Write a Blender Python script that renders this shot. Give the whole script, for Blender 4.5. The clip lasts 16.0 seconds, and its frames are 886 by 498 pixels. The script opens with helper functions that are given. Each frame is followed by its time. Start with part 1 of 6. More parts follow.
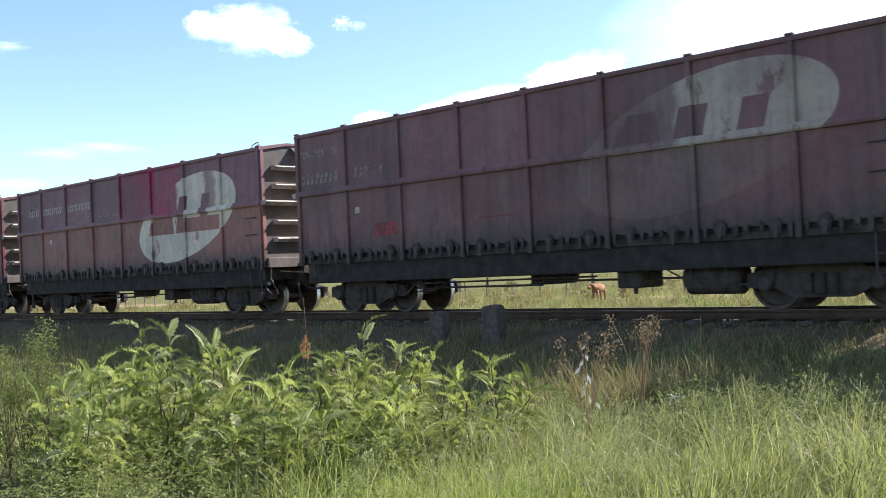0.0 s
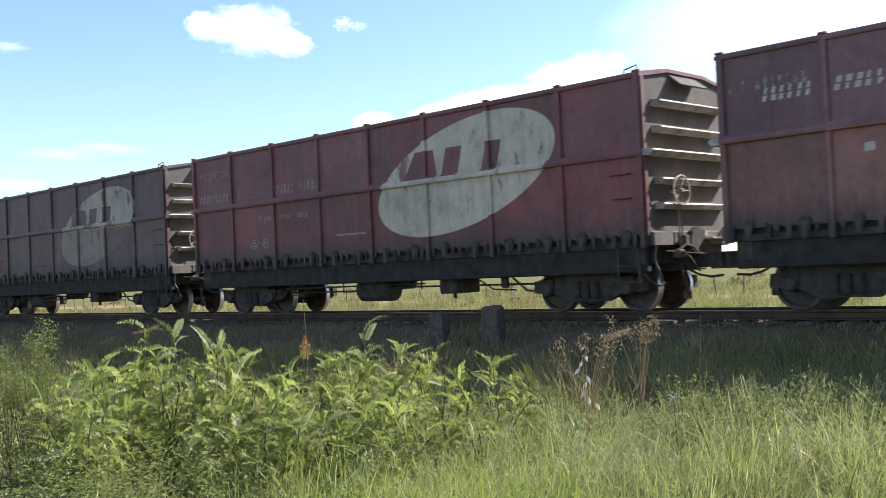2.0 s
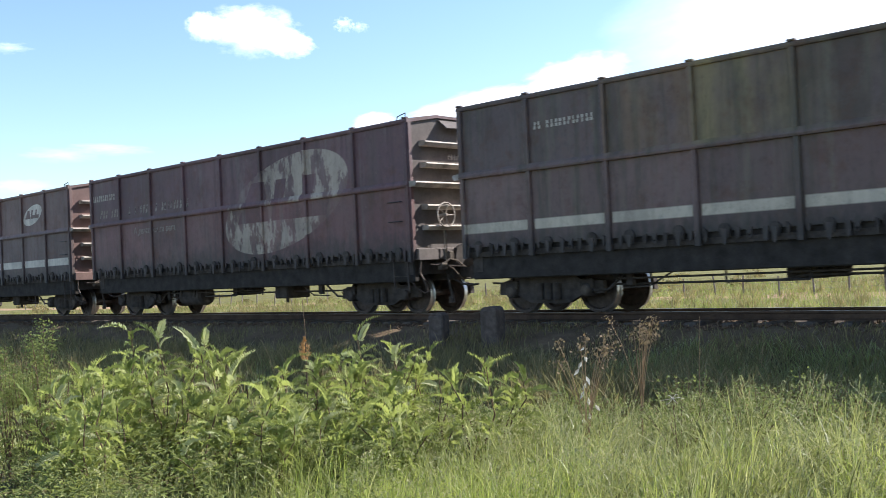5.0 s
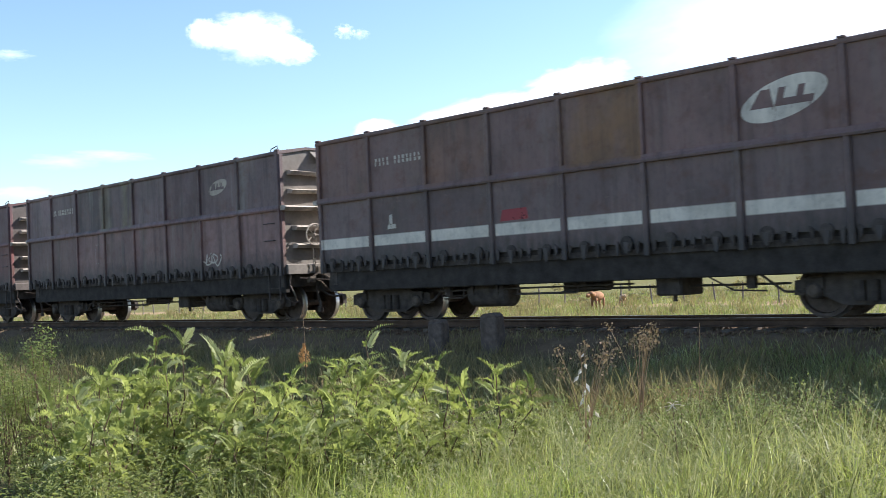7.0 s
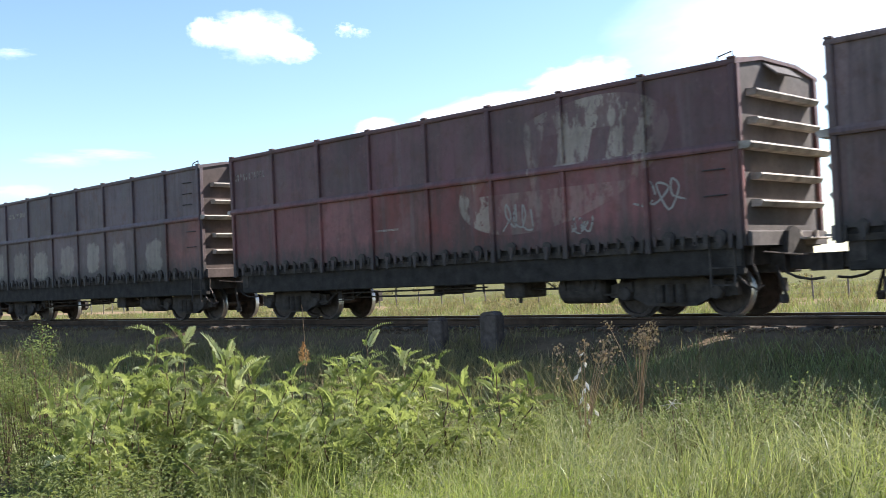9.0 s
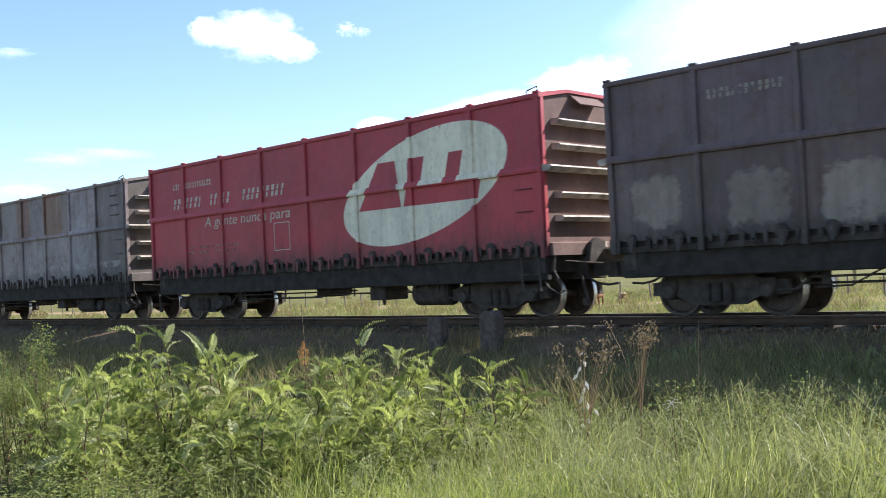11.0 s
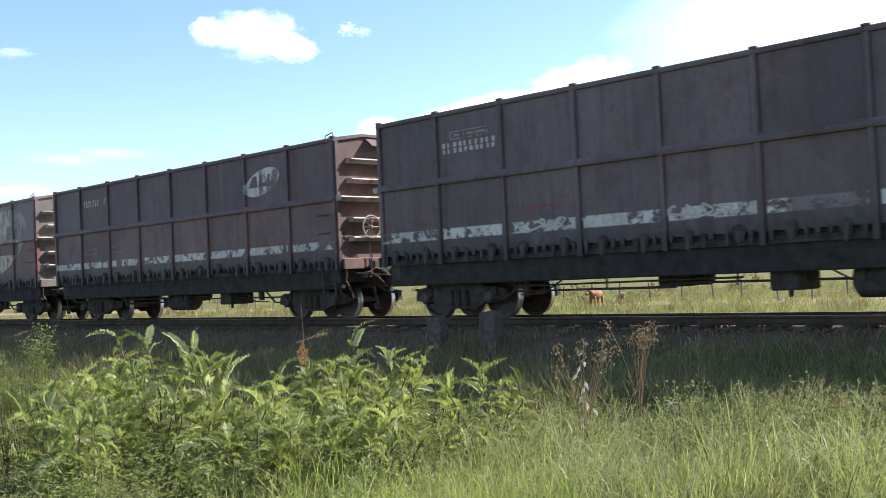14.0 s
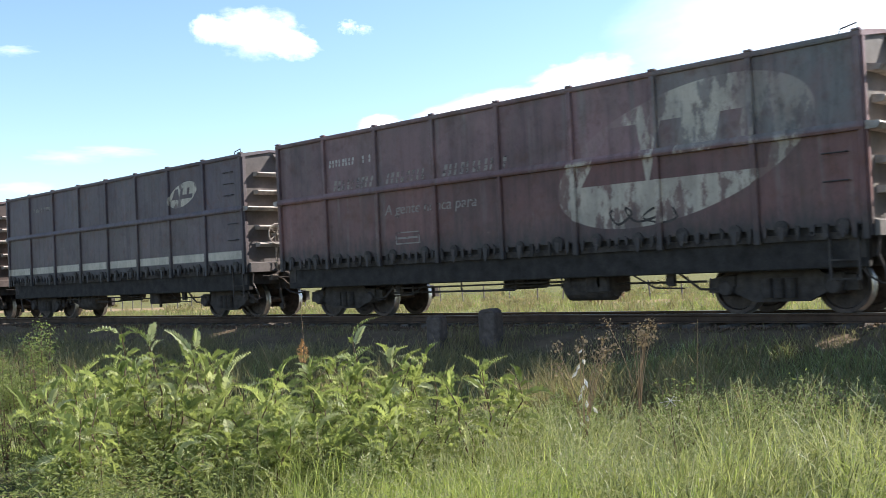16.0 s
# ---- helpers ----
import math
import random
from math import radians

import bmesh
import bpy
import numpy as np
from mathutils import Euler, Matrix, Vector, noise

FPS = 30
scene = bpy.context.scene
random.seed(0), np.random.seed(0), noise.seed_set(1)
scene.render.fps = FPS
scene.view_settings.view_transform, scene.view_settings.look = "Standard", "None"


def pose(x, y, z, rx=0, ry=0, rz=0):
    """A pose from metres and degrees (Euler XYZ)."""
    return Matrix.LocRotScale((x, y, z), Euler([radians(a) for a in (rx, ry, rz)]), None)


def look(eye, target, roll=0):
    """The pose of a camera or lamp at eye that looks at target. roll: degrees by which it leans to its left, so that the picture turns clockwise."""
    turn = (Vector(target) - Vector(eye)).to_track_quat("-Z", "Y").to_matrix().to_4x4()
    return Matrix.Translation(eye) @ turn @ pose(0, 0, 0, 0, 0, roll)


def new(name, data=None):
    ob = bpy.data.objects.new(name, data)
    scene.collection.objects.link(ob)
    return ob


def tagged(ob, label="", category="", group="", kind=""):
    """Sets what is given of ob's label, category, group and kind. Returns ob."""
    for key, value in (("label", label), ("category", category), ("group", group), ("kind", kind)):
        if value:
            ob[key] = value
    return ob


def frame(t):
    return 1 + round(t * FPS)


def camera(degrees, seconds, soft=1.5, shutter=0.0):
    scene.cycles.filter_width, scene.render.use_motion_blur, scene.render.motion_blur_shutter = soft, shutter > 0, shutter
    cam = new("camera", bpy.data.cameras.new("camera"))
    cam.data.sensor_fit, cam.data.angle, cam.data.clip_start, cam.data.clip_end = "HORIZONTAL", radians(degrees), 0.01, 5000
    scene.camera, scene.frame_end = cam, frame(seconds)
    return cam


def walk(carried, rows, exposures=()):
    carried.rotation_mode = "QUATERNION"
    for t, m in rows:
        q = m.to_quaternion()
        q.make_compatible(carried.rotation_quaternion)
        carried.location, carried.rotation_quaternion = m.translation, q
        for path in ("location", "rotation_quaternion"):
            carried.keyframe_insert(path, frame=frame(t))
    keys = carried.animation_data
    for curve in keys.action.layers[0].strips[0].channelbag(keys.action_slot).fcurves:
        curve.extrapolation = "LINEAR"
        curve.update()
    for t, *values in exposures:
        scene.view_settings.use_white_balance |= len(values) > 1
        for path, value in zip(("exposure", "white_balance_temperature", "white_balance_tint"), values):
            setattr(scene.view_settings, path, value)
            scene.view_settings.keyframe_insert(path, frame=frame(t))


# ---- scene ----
LENS = 46.35
cam = camera(LENS, 16.0, soft=0.6, shutter=0.1)

# camera: fixed place, small nods of the hand (seconds, nod, turn in degrees)
EYE = (0.0, 0.0, 0.85)
NODS = [(0.0, 0.0), (0.5, 0.125), (1.0, 0.28), (1.5, 0.14), (2.0, 0.03), (2.5, 0.125), (3.0, 0.095), (3.5, 0.11),
        (4.0, -0.06), (4.5, 0.0), (5.2, 0.1), (5.9, 0.2), (6.5, 0.28), (7.0, 0.44), (7.5, 0.55), (8.0, 0.5), (8.5, 0.375),
        (9.0, 0.36), (9.7, 0.34), (10.6, 0.32), (11.5, 0.33), (12.0, 0.42), (12.5, 0.375), (13.0, 0.17), (13.5, 0.265),
        (14.0, 0.33), (14.5, 0.41), (15.0, 0.265), (15.5, 0.25), (16.0, 0.2)]
YAW, PITCH, ROLL = 44.8, 1.21, 2.62
walk(cam, [(t, pose(*EYE, 90 + PITCH + nod, ROLL, YAW - 0.16 * t / 16)) for t, nod in NODS], [(0.0, 1.13, 6000, 10.5), (16.0, 1.13, 6000, 10.5)])

# ---- light: sun beyond the track, to the front of the train ----
SUN_AZ, SUN_EL = 26.0, 37.0     # degrees from +y towards +x, above the horizon
world = bpy.data.worlds.new("sky")
scene.world = world
world.use_nodes = True
wn, wl = world.node_tree.nodes, world.node_tree.links
sky = wn.new("ShaderNodeTexSky")
sky.sky_type = "NISHITA"
sky.sun_disc = False
sky.sun_elevation = radians(SUN_EL)
sky.sun_rotation = radians(SUN_AZ)
sky.air_density, sky.dust_density, sky.ozone_density = 1.0, 0.3, 1.5
wl.new(sky.outputs["Color"], wn["Background"].inputs["Color"])
wn["Background"].inputs["Strength"].default_value = 0.104
sun = new("sun", bpy.data.lights.new("sun", "SUN"))
sun.data.energy, sun.data.angle, sun.data.color = 5.0, radians(0.5), (1.0, 0.95, 0.86)
s = Vector((math.sin(radians(SUN_AZ)) * math.cos(radians(SUN_EL)), math.cos(radians(SUN_AZ)) * math.cos(radians(SUN_EL)), math.sin(radians(SUN_EL))))
sun.matrix_basis = look(s * 100, (0, 0, 0))
scene.view_settings.exposure = 1.13

# ---- materials ----
def nodes_of(name):
    m = bpy.data.materials.new(name)
    m.use_nodes = True
    n, l = m.node_tree.nodes, m.node_tree.links
    return m, n, l, n["Principled BSDF"]


class Tree:
    """Short hand for wiring shader nodes."""

    def __init__(self, n, l):
        self.n, self.l = n, l

    def put(self, socket, v):
        if isinstance(v, (int, float)):
            socket.default_value = v
        elif isinstance(v, tuple):
            socket.default_value = (*v, 1) if len(v) == 3 and len(socket.default_value) == 4 else v
        else:
            self.l.new(v, socket)

    def math(self, op, a, b=0.0, c=0.0, clamp=False):
        q = self.n.new("ShaderNodeMath")
        q.operation, q.use_clamp = op, clamp
        for i, v in enumerate((a, b, c)):
            self.put(q.inputs[i], v)
        return q.outputs[0]

    def mix(self, f, a, b, mode="MIX"):
        q = self.n.new("ShaderNodeMix")
        q.data_type, q.blend_type, q.clamp_factor = "RGBA", mode, True
        self.put(q.inputs[0], f)
        self.put(q.inputs[6], a)
        self.put(q.inputs[7], b)
        return q.outputs[2]

    def noise(self, vec, scale, detail=4.0, rough=0.55, stretch=None):
        if stretch:
            s = self.n.new("ShaderNodeVectorMath")
            s.operation = "MULTIPLY"
            self.l.new(vec, s.inputs[0])
            s.inputs[1].default_value = stretch
            vec = s.outputs[0]
        q = self.n.new("ShaderNodeTexNoise")
        q.inputs["Scale"].default_value, q.inputs["Detail"].default_value, q.inputs["Roughness"].default_value = scale, detail, rough
        self.l.new(vec, q.inputs["Vector"])
        return q.outputs["Fac"]

    def ramp(self, v, lo, hi):
        """0 below lo, 1 above hi."""
        q = self.n.new("ShaderNodeMapRange")
        q.clamp = True
        self.put(q.inputs[0], v)
        q.inputs[1].default_value, q.inputs[2].default_value = lo, hi
        return q.outputs[0]

    def coords(self, which="Object"):
        return self.n.new("ShaderNodeTexCoord").outputs[which]

    def split(self, vec):
        q = self.n.new("ShaderNodeSeparateXYZ")
        self.l.new(vec, q.inputs[0])
        return q.outputs

    def shifted(self, vec, by):
        q = self.n.new("ShaderNodeVectorMath")
        q.operation = "ADD"
        self.l.new(vec, q.inputs[0])
        q.inputs[1].default_value = by
        return q.outputs[0]

    def bump(self, h, strength, dist, normal=None):
        q = self.n.new("ShaderNodeBump")
        q.inputs["Strength"].default_value, q.inputs["Distance"].default_value = strength, dist
        self.l.new(h, q.inputs["Height"])
        if normal:
            self.l.new(normal, q.inputs["Normal"])
        return q.outputs[0]

    def between(self, v, lo, hi, soft=0.01):
        return self.math("MULTIPLY", self.ramp(v, lo - soft, lo + soft), self.math("SUBTRACT", 1.0, self.ramp(v, hi - soft, hi + soft)))

    def random(self):
        return self.n.new("ShaderNodeObjectInfo").outputs["Random"]

    def island(self):
        return self.n.new("ShaderNodeNewGeometry").outputs["Random Per Island"]


def plain(name, c, rough=0.8, metal=0.0, vary=0.35, scale=6.0, bump=0.3, dist=0.01, second=None, coords="Object"):
    """A surface of one colour with stains at two scales and fine relief."""
    m, n, l, b = nodes_of(name)
    k = Tree(n, l)
    v = k.coords(coords)
    big, fine = k.noise(v, scale, 5), k.noise(v, scale * 9, 3)
    dark = tuple(x * (1 - vary) for x in c)
    col = k.mix(k.ramp(big, 0.3, 0.7), dark, second or tuple(min(1, x * (1 + vary)) for x in c))
    col = k.mix(k.math("MULTIPLY", k.ramp(fine, 0.45, 0.75), 0.35), col, tuple(x * 0.55 for x in c))
    l.new(col, b.inputs["Base Color"])
    k.put(b.inputs["Roughness"], k.math("ADD", k.math("MULTIPLY", fine, 0.25), rough - 0.12))
    b.inputs["Metallic"].default_value = metal
    b.inputs["Specular IOR Level"].default_value = 0.2
    l.new(k.bump(fine, bump, dist), b.inputs["Normal"])
    return m


PANEL = 13.57 / 8          # the bay between two posts of a wagon's side
BELT = 2.66


def wagon_paint(name, spec):
    """Old wagon paint: two shades above and below the belt, bays that differ, rust streaks, a worn white stripe and a worn oval badge."""
    m, n, l, b = nodes_of(name)
    k = Tree(n, l)
    v = k.coords()
    x, y, z = k.split(v)
    seed = spec.get("seed", 0)
    vs = k.shifted(v, (seed * 7.3, seed * 3.1, seed * 5.7))
    upper = k.ramp(z, BELT - 0.03, BELT + 0.03)
    col = k.mix(upper, tuple(q * k2 for q, k2 in zip(spec["low"], (1.58, 1.44, 1.5))), tuple(q * k2 for q, k2 in zip(spec["up"], (1.54, 1.42, 1.52))))
    # bay by bay
    bay = k.math("FLOOR", k.math("DIVIDE", x, PANEL))
    w = n.new("ShaderNodeTexWhiteNoise")
    w.noise_dimensions = "2D"
    c2 = n.new("ShaderNodeCombineXYZ")
    l.new(k.math("ADD", bay, seed * 13.0), c2.inputs[0])
    l.new(upper, c2.inputs[1])
    l.new(c2.outputs[0], w.inputs["Vector"])
    tone = k.math("ADD", k.math("MULTIPLY", w.outputs["Value"], 0.75), 0.62)
    tint = n.new("ShaderNodeCombineXYZ")
    for i in range(3):
        l.new(tone, tint.inputs[i])
    col = k.mix(spec.get("bays", 0.6), col, k.mix(1.0, col, tint.outputs[0], "MULTIPLY"))
    for i, up, c in spec.get("patches", ()):
        f = k.math("MULTIPLY", k.between(bay, i - 0.5, i + 0.5), upper if up else k.math("SUBTRACT", 1.0, upper))
        edge = k.noise(vs, 1.4, 4, 0.6, (1.0, 1.0, 0.5))
        col = k.mix(k.math("MULTIPLY", f, k.ramp(edge, 0.28, 0.55)), col, c)
    for x0, x1, c in spec.get("bands", ()):      # upright bands of rust or primer on the upper plates
        ragged = k.math("MULTIPLY", k.math("SUBTRACT", k.noise(vs, 2.2, 4, 0.6, (1.0, 1.0, 0.4)), 0.5), 0.5)
        col = k.mix(k.math("MULTIPLY", k.math("MULTIPLY", k.between(k.math("ADD", x, ragged), x0, x1, 0.09), upper), 0.8), col, c)
    # large faded areas and running streaks
    fade = k.noise(vs, 0.55, 5, 0.6)
    col = k.mix(k.math("MULTIPLY", k.ramp(fade, 0.42, 0.72), spec.get("fade", 0.45)), col, spec.get("faded", (0.165, 0.118, 0.105)))
    streak = k.noise(vs, 1.0, 5, 0.6, (5.0, 5.0, 0.35))
    col = k.mix(k.math("MULTIPLY", k.ramp(streak, 0.5, 0.72), spec.get("streaks", 0.5)), col, spec.get("streak", (0.05, 0.035, 0.03)))
    pale = k.noise(k.shifted(vs, (31.0, 2.0, 9.0)), 1.0, 4, 0.6, (3.2, 3.2, 0.25))
    col = k.mix(k.math("MULTIPLY", k.ramp(pale, 0.58, 0.75), spec.get("pale", 0.3)), col, spec.get("pale_col", (0.24, 0.21, 0.19)))
    rust = k.noise(vs, 2.3, 8, 0.68)
    col = k.mix(k.math("MULTIPLY", k.ramp(rust, 0.52, 0.66), spec.get("rust", 0.4)), col, (0.12, 0.045, 0.02))
    moss = k.noise(k.shifted(vs, (8.0, 41.0, 5.0)), 0.9, 6, 0.62, (1.6, 1.6, 0.7))
    col = k.mix(k.math("MULTIPLY", k.ramp(moss, 0.5, 0.64), spec.get("moss", 0.25)), col, (0.11, 0.1, 0.075))
    bare = k.noise(k.shifted(vs, (2.0, 4.0, 77.0)), 1.7, 7, 0.7)
    col = k.mix(k.math("MULTIPLY", k.ramp(bare, 0.56, 0.66), spec.get("bare", 0.25)), col, (0.19, 0.105, 0.08))
    # road dirt and oil, spattered up from the wheels
    grit = k.noise(vs, 4.0, 6, 0.7, (1.6, 1.6, 0.6))
    low = k.ramp(k.math("ADD", z, k.math("MULTIPLY", k.math("SUBTRACT", grit, 0.5), 1.0)), 1.76, 1.26)
    col = k.mix(k.math("MULTIPLY", low, spec.get("grime", 0.9)), col, (0.05, 0.044, 0.04))
    wear = k.noise(vs, 3.1, 7, 0.7)
    white = spec.get("white", (0.62, 0.53, 0.41))
    marks = None
    if "stripe" in spec:
        lo, hi, keep = spec["stripe"]
        s = k.between(z, lo, hi, 0.012)
        s = k.math("MULTIPLY", s, k.ramp(k.math("ABSOLUTE", k.math("SUBTRACT", k.math("FRACT", k.math("DIVIDE", x, PANEL)), 0.5)), 0.455, 0.45))
        marks = k.math("MULTIPLY", s, k.ramp(wear, 0.72 - keep * 0.5, 0.78 - keep * 0.5))
    if "oval" in spec:
        cx, cz, size, keep = spec["oval"]
        du = k.math("DIVIDE", k.math("SUBTRACT", x, cx), size)
        dz = k.math("DIVIDE", k.math("SUBTRACT", z, cz), size)
        e = k.math("ADD", k.math("ADD", k.math("MULTIPLY", k.math("MULTIPLY", du, du), 0.215), k.math("MULTIPLY", k.math("MULTIPLY", du, dz), -0.371)),
                   k.math("MULTIPLY", k.math("MULTIPLY", dz, dz), 0.943))
        oval = k.math("SUBTRACT", 1.0, k.ramp(e, 0.985, 1.01))
        # a wedge and two leaning bars, in the colour of the side
        lean = k.math("SUBTRACT", du, k.math("MULTIPLY", dz, 0.27))
        low_end = spec.get("cut", -0.37)
        tall = k.between(dz, low_end, 0.57, 0.006)
        (a0, a1), (b0, b1) = spec.get("bars", ((-0.38, 0.02), (0.70, 1.08)))
        bars = k.math("MAXIMUM", k.between(lean, a0, a1, 0.008), k.between(lean, b0, b1, 0.008))
        if low_end < 0:      # the base that joins the bars
            bars = k.math("MAXIMUM", bars, k.math("MULTIPLY", k.between(lean, a0, 1.68, 0.008), k.between(dz, -0.42, 0.0, 0.006)))
        half = k.math("SUBTRACT", 0.5, k.math("MULTIPLY", dz, 0.42))
        wedge = k.math("SUBTRACT", 1.0, k.ramp(k.math("SUBTRACT", k.math("ABSOLUTE", k.math("ADD", lean, 1.1)), half), -0.01, 0.01))
        shape = k.math("MULTIPLY", k.math("MAXIMUM", bars, wedge), tall)
        oval = k.math("MULTIPLY", oval, k.math("SUBTRACT", 1.0, shape))
        oval = k.math("MULTIPLY", oval, k.ramp(wear, 0.74 - keep * 0.55, 0.80 - keep * 0.55))
        eaten = k.noise(k.shifted(vs, (6.0, 1.0, 14.0)), 1.5, 8, 0.68, (1.5, 1.5, 0.65))
        oval = k.math("MULTIPLY", oval, k.math("SUBTRACT", 1.0, k.math("MULTIPLY", k.ramp(eaten, 0.31 + keep * 0.22, 0.34 + keep * 0.24), 0.85)))
        marks = oval if marks is None else k.math("MAXIMUM", marks, oval)
    for cx, cz, hx, hz, keep in spec.get("blots", ()):
        q = k.math("ADD", k.math("POWER", k.math("DIVIDE", k.math("ABSOLUTE", k.math("SUBTRACT", x, cx)), hx), 4.0),
                   k.math("POWER", k.math("DIVIDE", k.math("ABSOLUTE", k.math("SUBTRACT", z, cz)), hz), 4.0))
        q = k.math("ADD", q, k.math("MULTIPLY", k.math("SUBTRACT", wear, 0.5), 4.0))
        q = k.math("MULTIPLY", k.math("SUBTRACT", 1.0, k.ramp(q, 0.45, 1.1)), keep)
        marks = q if marks is None else k.math("MAXIMUM", marks, q)
    for x0, x1, z0, z1, amount in spec.get("gone", ()):
        jag = k.math("MULTIPLY", k.math("SUBTRACT", wear, 0.5), 0.5)
        q = k.math("MULTIPLY", k.between(k.math("ADD", x, jag), x0, x1, 0.08), k.between(z, z0, z1, 0.03))
        marks = k.math("MULTIPLY", marks, k.math("SUBTRACT", 1.0, k.math("MULTIPLY", q, amount)))
    if marks is not None:
        near = k.math("SUBTRACT", 1.0, k.ramp(y, -1.32, -1.3))
        stain = k.mix(k.math("MULTIPLY", k.ramp(streak, 0.42, 0.7), 0.45), white, tuple(q * 0.5 for q in white))
        col = k.mix(k.math("MULTIPLY", k.math("MULTIPLY", marks, near), spec.get("strength", 0.9)), col, stain)
    # years of soot and handling
    soot = k.noise(k.shifted(vs, (3.0, 17.0, 1.0)), 0.8, 9, 0.66)
    col = k.mix(k.math("MULTIPLY", k.ramp(soot, 0.46, 0.62), spec.get("soot", 0.3)), col, (0.042, 0.03, 0.028))
    speck = k.noise(k.shifted(vs, (1.0, 9.0, 23.0)), 11.0, 8, 0.75, (1.0, 1.0, 0.6))
    col = k.mix(k.math("MULTIPLY", k.ramp(speck, 0.5, 0.66), 0.25), col, (0.035, 0.024, 0.02))
    chip = k.noise(k.shifted(vs, (13.0, 2.0, 3.0)), 7.0, 8, 0.75)
    col = k.mix(k.math("MULTIPLY", k.ramp(chip, 0.6, 0.68), 0.25), col, (0.27, 0.2, 0.17))
    l.new(col, b.inputs["Base Color"])
    k.put(b.inputs["Roughness"], k.math("ADD", k.math("MULTIPLY", wear, 0.35), 0.42))
    b.inputs["Specular IOR Level"].default_value = 0.35
    dents = k.noise(vs, 1.1, 2, 0.5)
    fine = k.noise(vs, 30.0, 3)
    l.new(k.bump(fine, 0.25, 0.004, k.bump(dents, 0.6, 0.05)), b.inputs["Normal"])
    return m


def leafy(name, c, c2, gloss=0.45, sheer=0.45, by_object=False, third=None, lit=(0.36, 0.42, 0.09)):
    """Thin living leaf: light passes through it."""
    m, n, l, b = nodes_of(name)
    k = Tree(n, l)
    r = k.random() if by_object else k.island()
    col = k.mix(r, c, c2)
    if third:
        col = k.mix(k.ramp(r, 0.86, 0.9), col, third)
    v = k.coords()
    col = k.mix(k.math("MULTIPLY", k.ramp(k.noise(v, 0.9, 3), 0.4, 0.7), 0.4), col, tuple(x * 0.62 for x in c2))
    l.new(col, b.inputs["Base Color"])
    b.inputs["Roughness"].default_value = gloss
    b.inputs["Specular IOR Level"].default_value = 0.3
    t = n.new("ShaderNodeBsdfTranslucent")
    l.new(k.mix(0.5, col, lit, "MIX"), t.inputs["Color"])
    mx = n.new("ShaderNodeMixShader")
    mx.inputs[0].default_value = sheer
    l.new(b.outputs[0], mx.inputs[1])
    l.new(t.outputs[0], mx.inputs[2])
    l.new(mx.outputs[0], n["Material Output"].inputs["Surface"])
    return m


BLACK = plain("grimy_steel", (0.07, 0.058, 0.051), 0.92, 0.0, 0.45, 5.0)
# darker than the steel of the other underframe parts
DARK_SILL = plain("dark_sill_steel", (0.042, 0.036, 0.032), 0.9, 0.0, 0.4, 4.0)
WHEEL = plain("wheel_steel", (0.09, 0.07, 0.06), 0.6, 0.35, 0.4, 8.0)
TREAD = plain("worn_tread", (0.42, 0.41, 0.4), 0.4, 0.9, 0.15, 12.0, 0.1)
RAILTOP = plain("rail_steel", (0.085, 0.055, 0.038), 0.92, 0.0, 0.35, 3.0)
SHINE = plain("rail_head", (0.26, 0.23, 0.2), 0.55, 0.9, 0.15, 4.0, 0.1)
SLEEPER = plain("old_sleeper", (0.12, 0.095, 0.075), 0.9, 0, 0.35, 7.0, 0.6)
STONE = plain("ballast_stone", (0.14, 0.09, 0.056), 0.92, 0, 0.4, 25.0, 0.5)
CONCRETE = plain("weathered_concrete", (0.12, 0.093, 0.078), 0.95, 0, 0.4, 9.0, 0.6)
WOOD = plain("grey_fence_wood", (0.2, 0.17, 0.14), 0.9, 0, 0.35, 8.0, 0.5)
WIRE = plain("fence_wire", (0.25, 0.23, 0.21), 0.5, 0.7, 0.2, 9.0)


def chipped(name, c, keep, scale=9.0):
    """Old paint of a sign, flaked through to the plate below."""
    m, n, l, b = nodes_of(name)
    k = Tree(n, l)
    v = k.coords()
    l.new(k.mix(k.noise(v, 3.0, 4), tuple(q * 0.6 for q in c), c), b.inputs["Base Color"])
    b.inputs["Roughness"].default_value = 0.75
    gone = k.ramp(k.math("ADD", k.math("MULTIPLY", k.noise(v, scale, 6, 0.7), 0.6), k.math("MULTIPLY", k.noise(v, 1.3, 3), 0.4)), keep - 0.03, keep + 0.03)
    t, mx = n.new("ShaderNodeBsdfTransparent"), n.new("ShaderNodeMixShader")
    l.new(k.math("ADD", k.math("MULTIPLY", gone, 0.75), 0.15), mx.inputs[0])
    l.new(b.outputs[0], mx.inputs[1])
    l.new(t.outputs[0], mx.inputs[2])
    l.new(mx.outputs[0], n["Material Output"].inputs["Surface"])
    return m


WHITE = chipped("old_white_lettering", (0.68, 0.6, 0.5), 0.6)
PALE = chipped("faded_lettering", (0.4, 0.33, 0.28), 0.54)
REDMARK = chipped("red_stencil", (0.4, 0.075, 0.08), 0.54)
SPRAY = chipped("grey_spray_paint", (0.44, 0.39, 0.34), 0.58)
END_PAINT = [plain("dusty_grey_end_paint", (0.145, 0.12, 0.108), 0.85, 0, 0.3, 1.6), plain("dusty_red_end_paint", (0.18, 0.115, 0.1), 0.85, 0, 0.3, 1.6),
             plain("chalky_end_paint", (0.21, 0.18, 0.155), 0.85, 0, 0.3, 1.6), plain("brown_end_paint", (0.115, 0.085, 0.074), 0.85, 0, 0.35, 1.6)]
# paler than the end paint: sunlight on the ribs is put into the colour
BONE = plain("pale_sunlit_end_steel", (0.4, 0.34, 0.29), 0.7, 0.1, 0.5, 3.0)
